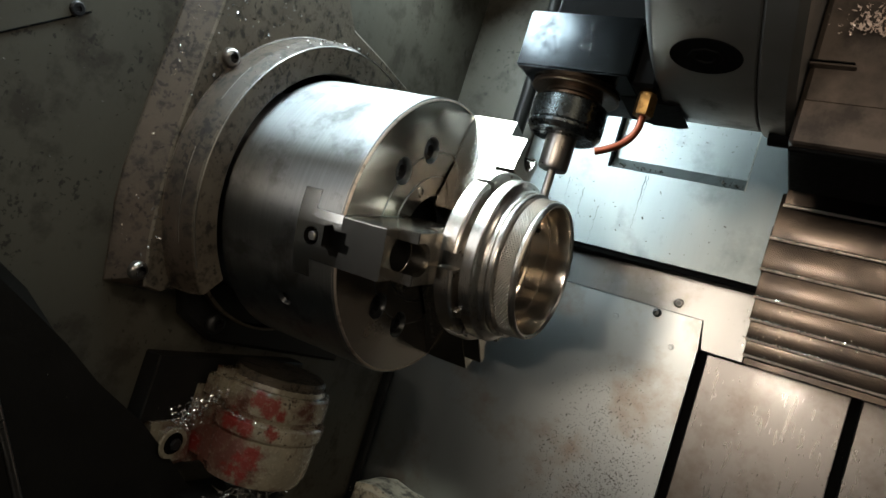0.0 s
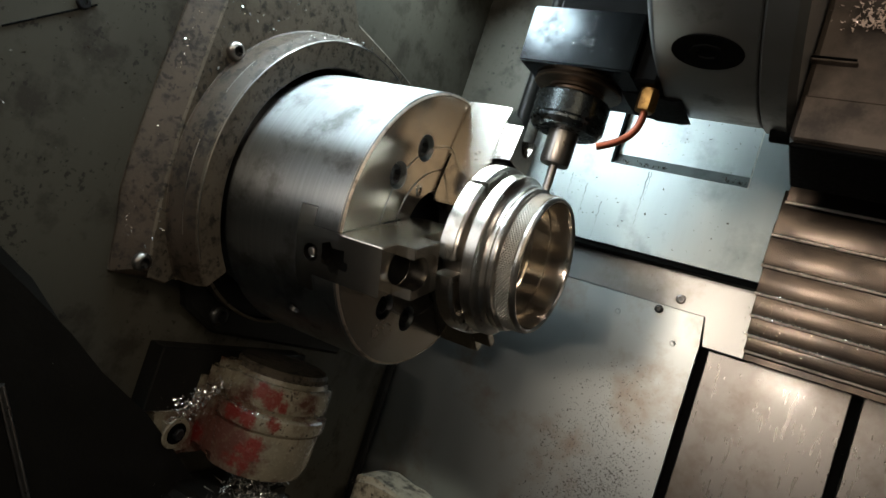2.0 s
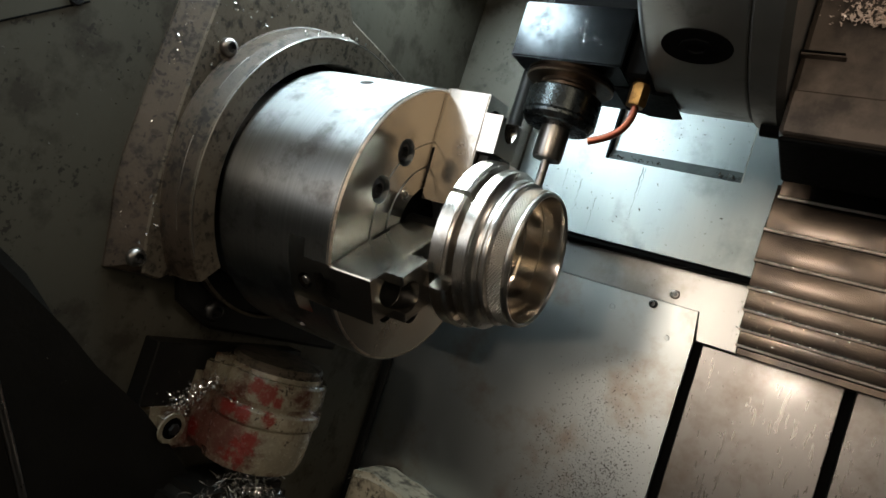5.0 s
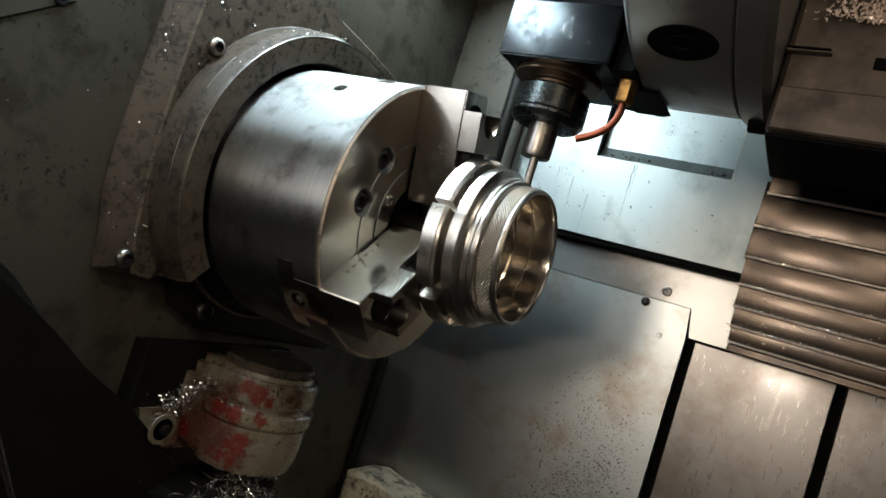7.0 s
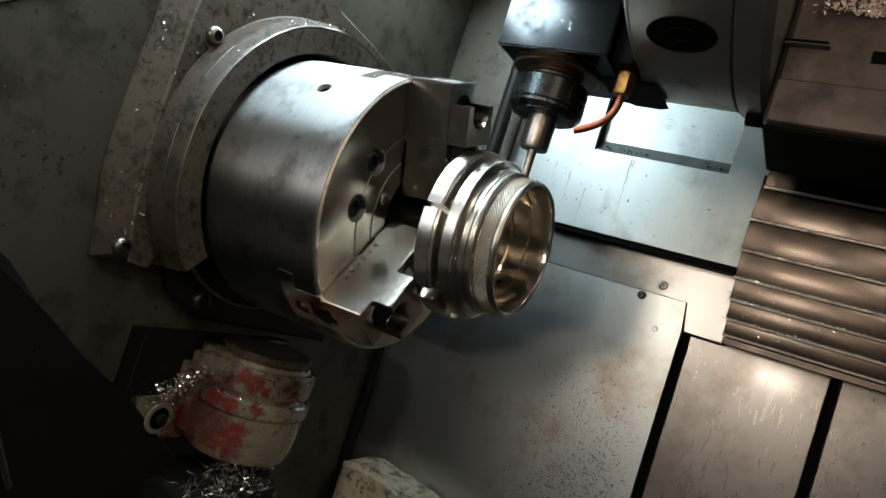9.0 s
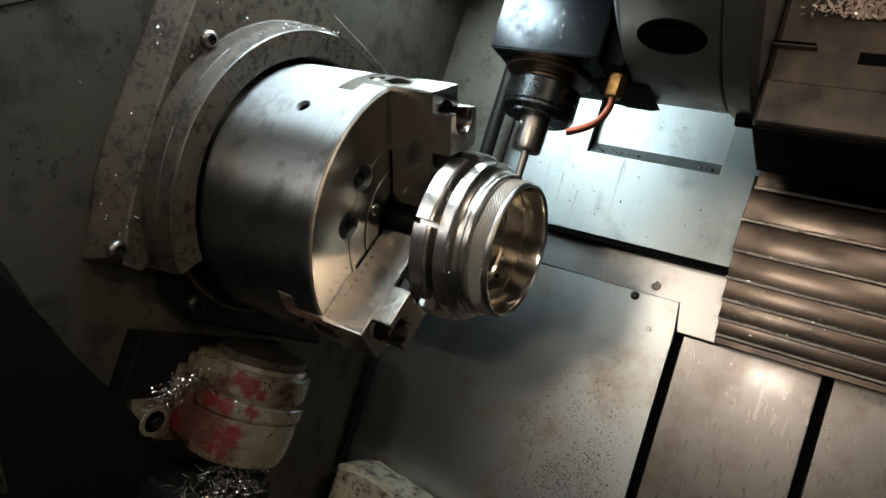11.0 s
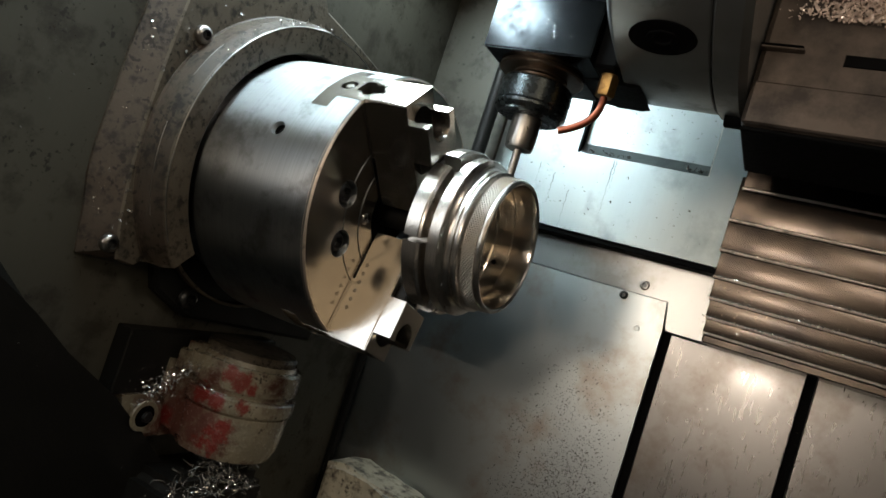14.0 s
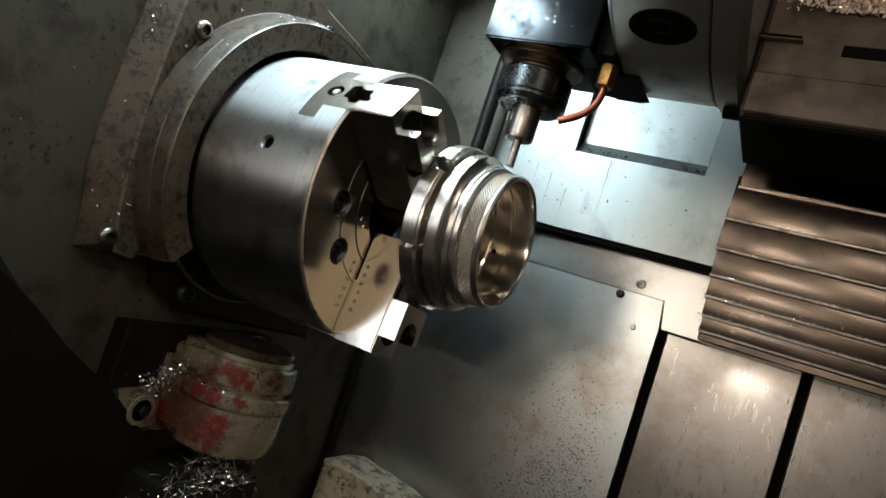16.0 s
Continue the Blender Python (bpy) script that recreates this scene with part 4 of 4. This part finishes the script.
spots += [((rng.gauss(0.092, 0.003), -0.0388, rng.gauss(0.152, 0.006)), (0, -1, 0), rng.uniform(0.0006, 0.0016)) for _ in range(22)]
head_chips = swarf("tool_swarf", "bright wet chips on the driven tool holder", spots, CHIP)
# on and under the valve casting
spots = []
for _ in range(150):
    a, r = radians(rng.uniform(190, 380)), rng.uniform(0.0375, 0.0445)
    spots.append(((-0.105 + r * math.cos(a), 0.0145 + r * math.sin(a), -0.1485 if r > 0.039 else -0.1405), (0, -0.3, 1), rng.uniform(0.0008, 0.0026)))
for _ in range(420):
    s = rng.random() ** 0.8
    spots.append(((-0.112 - 0.012 * s + rng.gauss(0, 0.003), -0.036 - 0.030 * s + rng.gauss(0, 0.004), -0.158 - 0.030 * s + rng.gauss(0, 0.0045)), (1, -0.5, 0.6), rng.uniform(0.001, 0.0042)))
for _ in range(60):
    a = radians(rng.uniform(225, 300))
    spots.append(((-0.105 + 0.0470 * math.cos(a), 0.0145 + 0.0470 * math.sin(a), -0.1735 + rng.gauss(0, 0.001)), (0.3, -0.8, 0.6), rng.uniform(0.001, 0.003)))
for _ in range(130):
    spots.append(((rng.uniform(-0.150, -0.122), rng.uniform(-0.085, -0.03), -0.152 - 0.035 * rng.random()), (1, 0, 0), rng.uniform(0.0006, 0.0014)))
swarf("valve_swarf", "bright wet chips on the valve casting", spots, CHIP)


def strands(name, label, count, middle, spread, material):
    """Long curled ribbons of swarf, tangled about a place."""
    verts, faces = [], []
    for _ in range(count):
        p = Vector([rng.gauss(m, s) for m, s in zip(middle, spread)])
        d = Vector((rng.gauss(0.2, 0.6), rng.gauss(0, 0.8), rng.gauss(0, 0.9))).normalized()
        w = d.orthogonal().normalized() * rng.uniform(0.0002, 0.0006)
        axis = Vector((rng.gauss(0, 1), rng.gauss(0, 1), rng.gauss(0, 1))).normalized()
        bend, start, n = rng.uniform(-0.5, 0.5), len(verts), rng.randint(6, 14)
        for _ in range(n):
            verts += [tuple(p - w), tuple(p + w)]
            d = Matrix.Rotation(bend, 3, axis) @ d
            w = Matrix.Rotation(0.35, 3, d) @ w
            p = p + d * 0.0026
        faces += [(start + 2 * k, start + 2 * k + 1, start + 2 * k + 3, start + 2 * k + 2) for k in range(n - 1)]
    me = bpy.data.meshes.new(name)
    me.from_pydata(verts, [], faces)
    me.materials.append(material)
    me.polygons.foreach_set("use_smooth", [True] * len(me.polygons))
    return tagged(new(name, me), label, "swarf", kind="stuff")


strands("curled_swarf", "long curled bright ribbons of swarf below the valve", 70, (-0.088, -0.006, -0.249), (0.008, 0.024, 0.007), CHIP)
tagged(part("chip_ledge", prism([(-0.150, -0.300), (-0.085, -0.315), (-0.085, -0.6), (-0.150, -0.6)], 0.0305, 0.066, "y", 0.003), DARK, None), "black oily ledge under the valve heaped with chips", "ledge", kind="structure")
spots = []
for _ in range(1300):
    y = rng.gauss(-0.006, 0.026)
    x = rng.uniform(-0.112, -0.072)
    z = -0.236 - 0.35 * abs(y - 0.004) - abs(rng.gauss(0, 0.012))
    spots.append(((x, y, z), (0.5 + rng.gauss(0, 0.5), -0.4 + rng.gauss(0, 0.5), 0.8), rng.uniform(0.0012, 0.0042)))
swarf("chip_heap", "heap of bright curled chips below the valve", spots, CHIP)
tagged(part("heap_bed", box((-0.149, -0.050, -0.33), (-0.080, 0.060, -0.246), 0.010, 3), DARK, None), "clotted dark swarf under the bright chips", "swarf bed", kind="structure")
# bright flecks stand in for the wet glints on the plates' edges
spots = [((rng.uniform(0.215, 0.34), 0.1435 + 0.0026 * k - 0.0012, EDGE[k + 1] + 0.002), (0, -1, 0.4), rng.uniform(0.0010, 0.0032)) for k in (2, 3, 4, 4, 5, 5, 5, 6, 6, 6) for _ in range(110)]
spots += [((0.2125 + abs(rng.gauss(0, 0.04)), 0.1435 + 0.0026 * k, EDGE[k + 1] + rng.uniform(0.003, 0.016)), (0, -1, 0.1), rng.uniform(0.0010, 0.0028)) for k in (5, 6, 7) for _ in range(60)]
swarf("slide_cover_glints", "bright flecks for wet glints along the slide cover's edges", spots, CHIP)
spots = [((rng.gauss(0.276, 0.017), -0.0208 - 0.004 * rng.random(), 0.1745 + abs(rng.gauss(0, 0.012))), (0, -1, 0.3), rng.uniform(0.002, 0.006)) for _ in range(1500)]
house_chips = swarf("housing_swarf", "reddish wet chips stuck to the turret housing", spots, RUSTY)
spots = [((rng.uniform(-0.12, 0.0), 0.1915 + 0.02 * rng.random(), -0.262 - 0.012 * rng.random()), (0.2, -0.8, 0.8), rng.uniform(0.001, 0.003)) for _ in range(160)]
swarf("casting_swarf", "wet chips along the edge of the beige casting", spots, CHIP)
spots = []
for _ in range(280):
    a = radians(rng.uniform(60, 300))
    x = rng.uniform(0.071, 0.083)
    r = 0.0538 if x < 0.074 else 0.0512
    spots.append(((x, r * math.cos(a), r * math.sin(a)), (0, math.cos(a), math.sin(a)), rng.uniform(0.0006, 0.0015)))
work_chips = swarf("workpiece_swarf", "tiny bright chips clinging to the coupling", spots[::2], CHIP)
work_dirt = swarf("workpiece_dirt", "tiny brown oily chips clinging to the coupling", spots[1::2], UMBER)

# dried drip marks on the stainless wall
FILM = mat("dried oil film on steel", (0.115, 0.125, 0.122), 0.5, 0.75, 0.3, 60, 0.0)
for x, z, long, wide in ((0.086, 0.134, 0.056, 0.0012), (0.0885, 0.134, 0.030, 0.0007), (0.028, 0.110, 0.034, 0.0009), (0.010, 0.118, 0.022, 0.0006), (0.048, 0.095, 0.040, 0.0006)):
    side = [(x + 0.0006 * math.sin(4 * k + 40 * x), z - long * k / 10, wide * (1 - 0.085 * k) * (0.8 + 0.3 * math.sin(7 * k))) for k in range(11)]
    outline = [(px - w / 2, pz) for px, pz, w in side] + [(px + w / 2, pz) for px, pz, w in side[::-1]]
    tagged(part("drip", prism(outline, 0.2248, 0.2251, "y"), FILM, None), "thin dried oil drip on the stainless back wall", "drip", "drips on the back wall", kind="structure")


# ---- what moves ----
def motions():
    turns = [(0, -51.12), (1, -46.62), (2, -42.45), (3, -38.1), (4, -33.8), (6.5, -22.5), (8, -15.85), (8.5, -13.6), (11, -1.75), (12, 2.6), (13, 6.95), (14, 11.5), (15, 16.0), (15.5, 18.3), (15.8, 19.6), (15.9, 19.75), (16, 19.75)]
    for ob in (chuck, work, work_chips, work_dirt):
        walk(ob, [(t, pose(0, 0, 0, a)) for t, a in turns])
    lifts = [(0, 0), (15.8, 0), (15.9, 0.0018), (16, 0.0048)]
    for ob in (turret, tool, head_chips, house_chips):
        walk(ob, [(t, pose(0, 0, z)) for t, z in lifts])


motions()
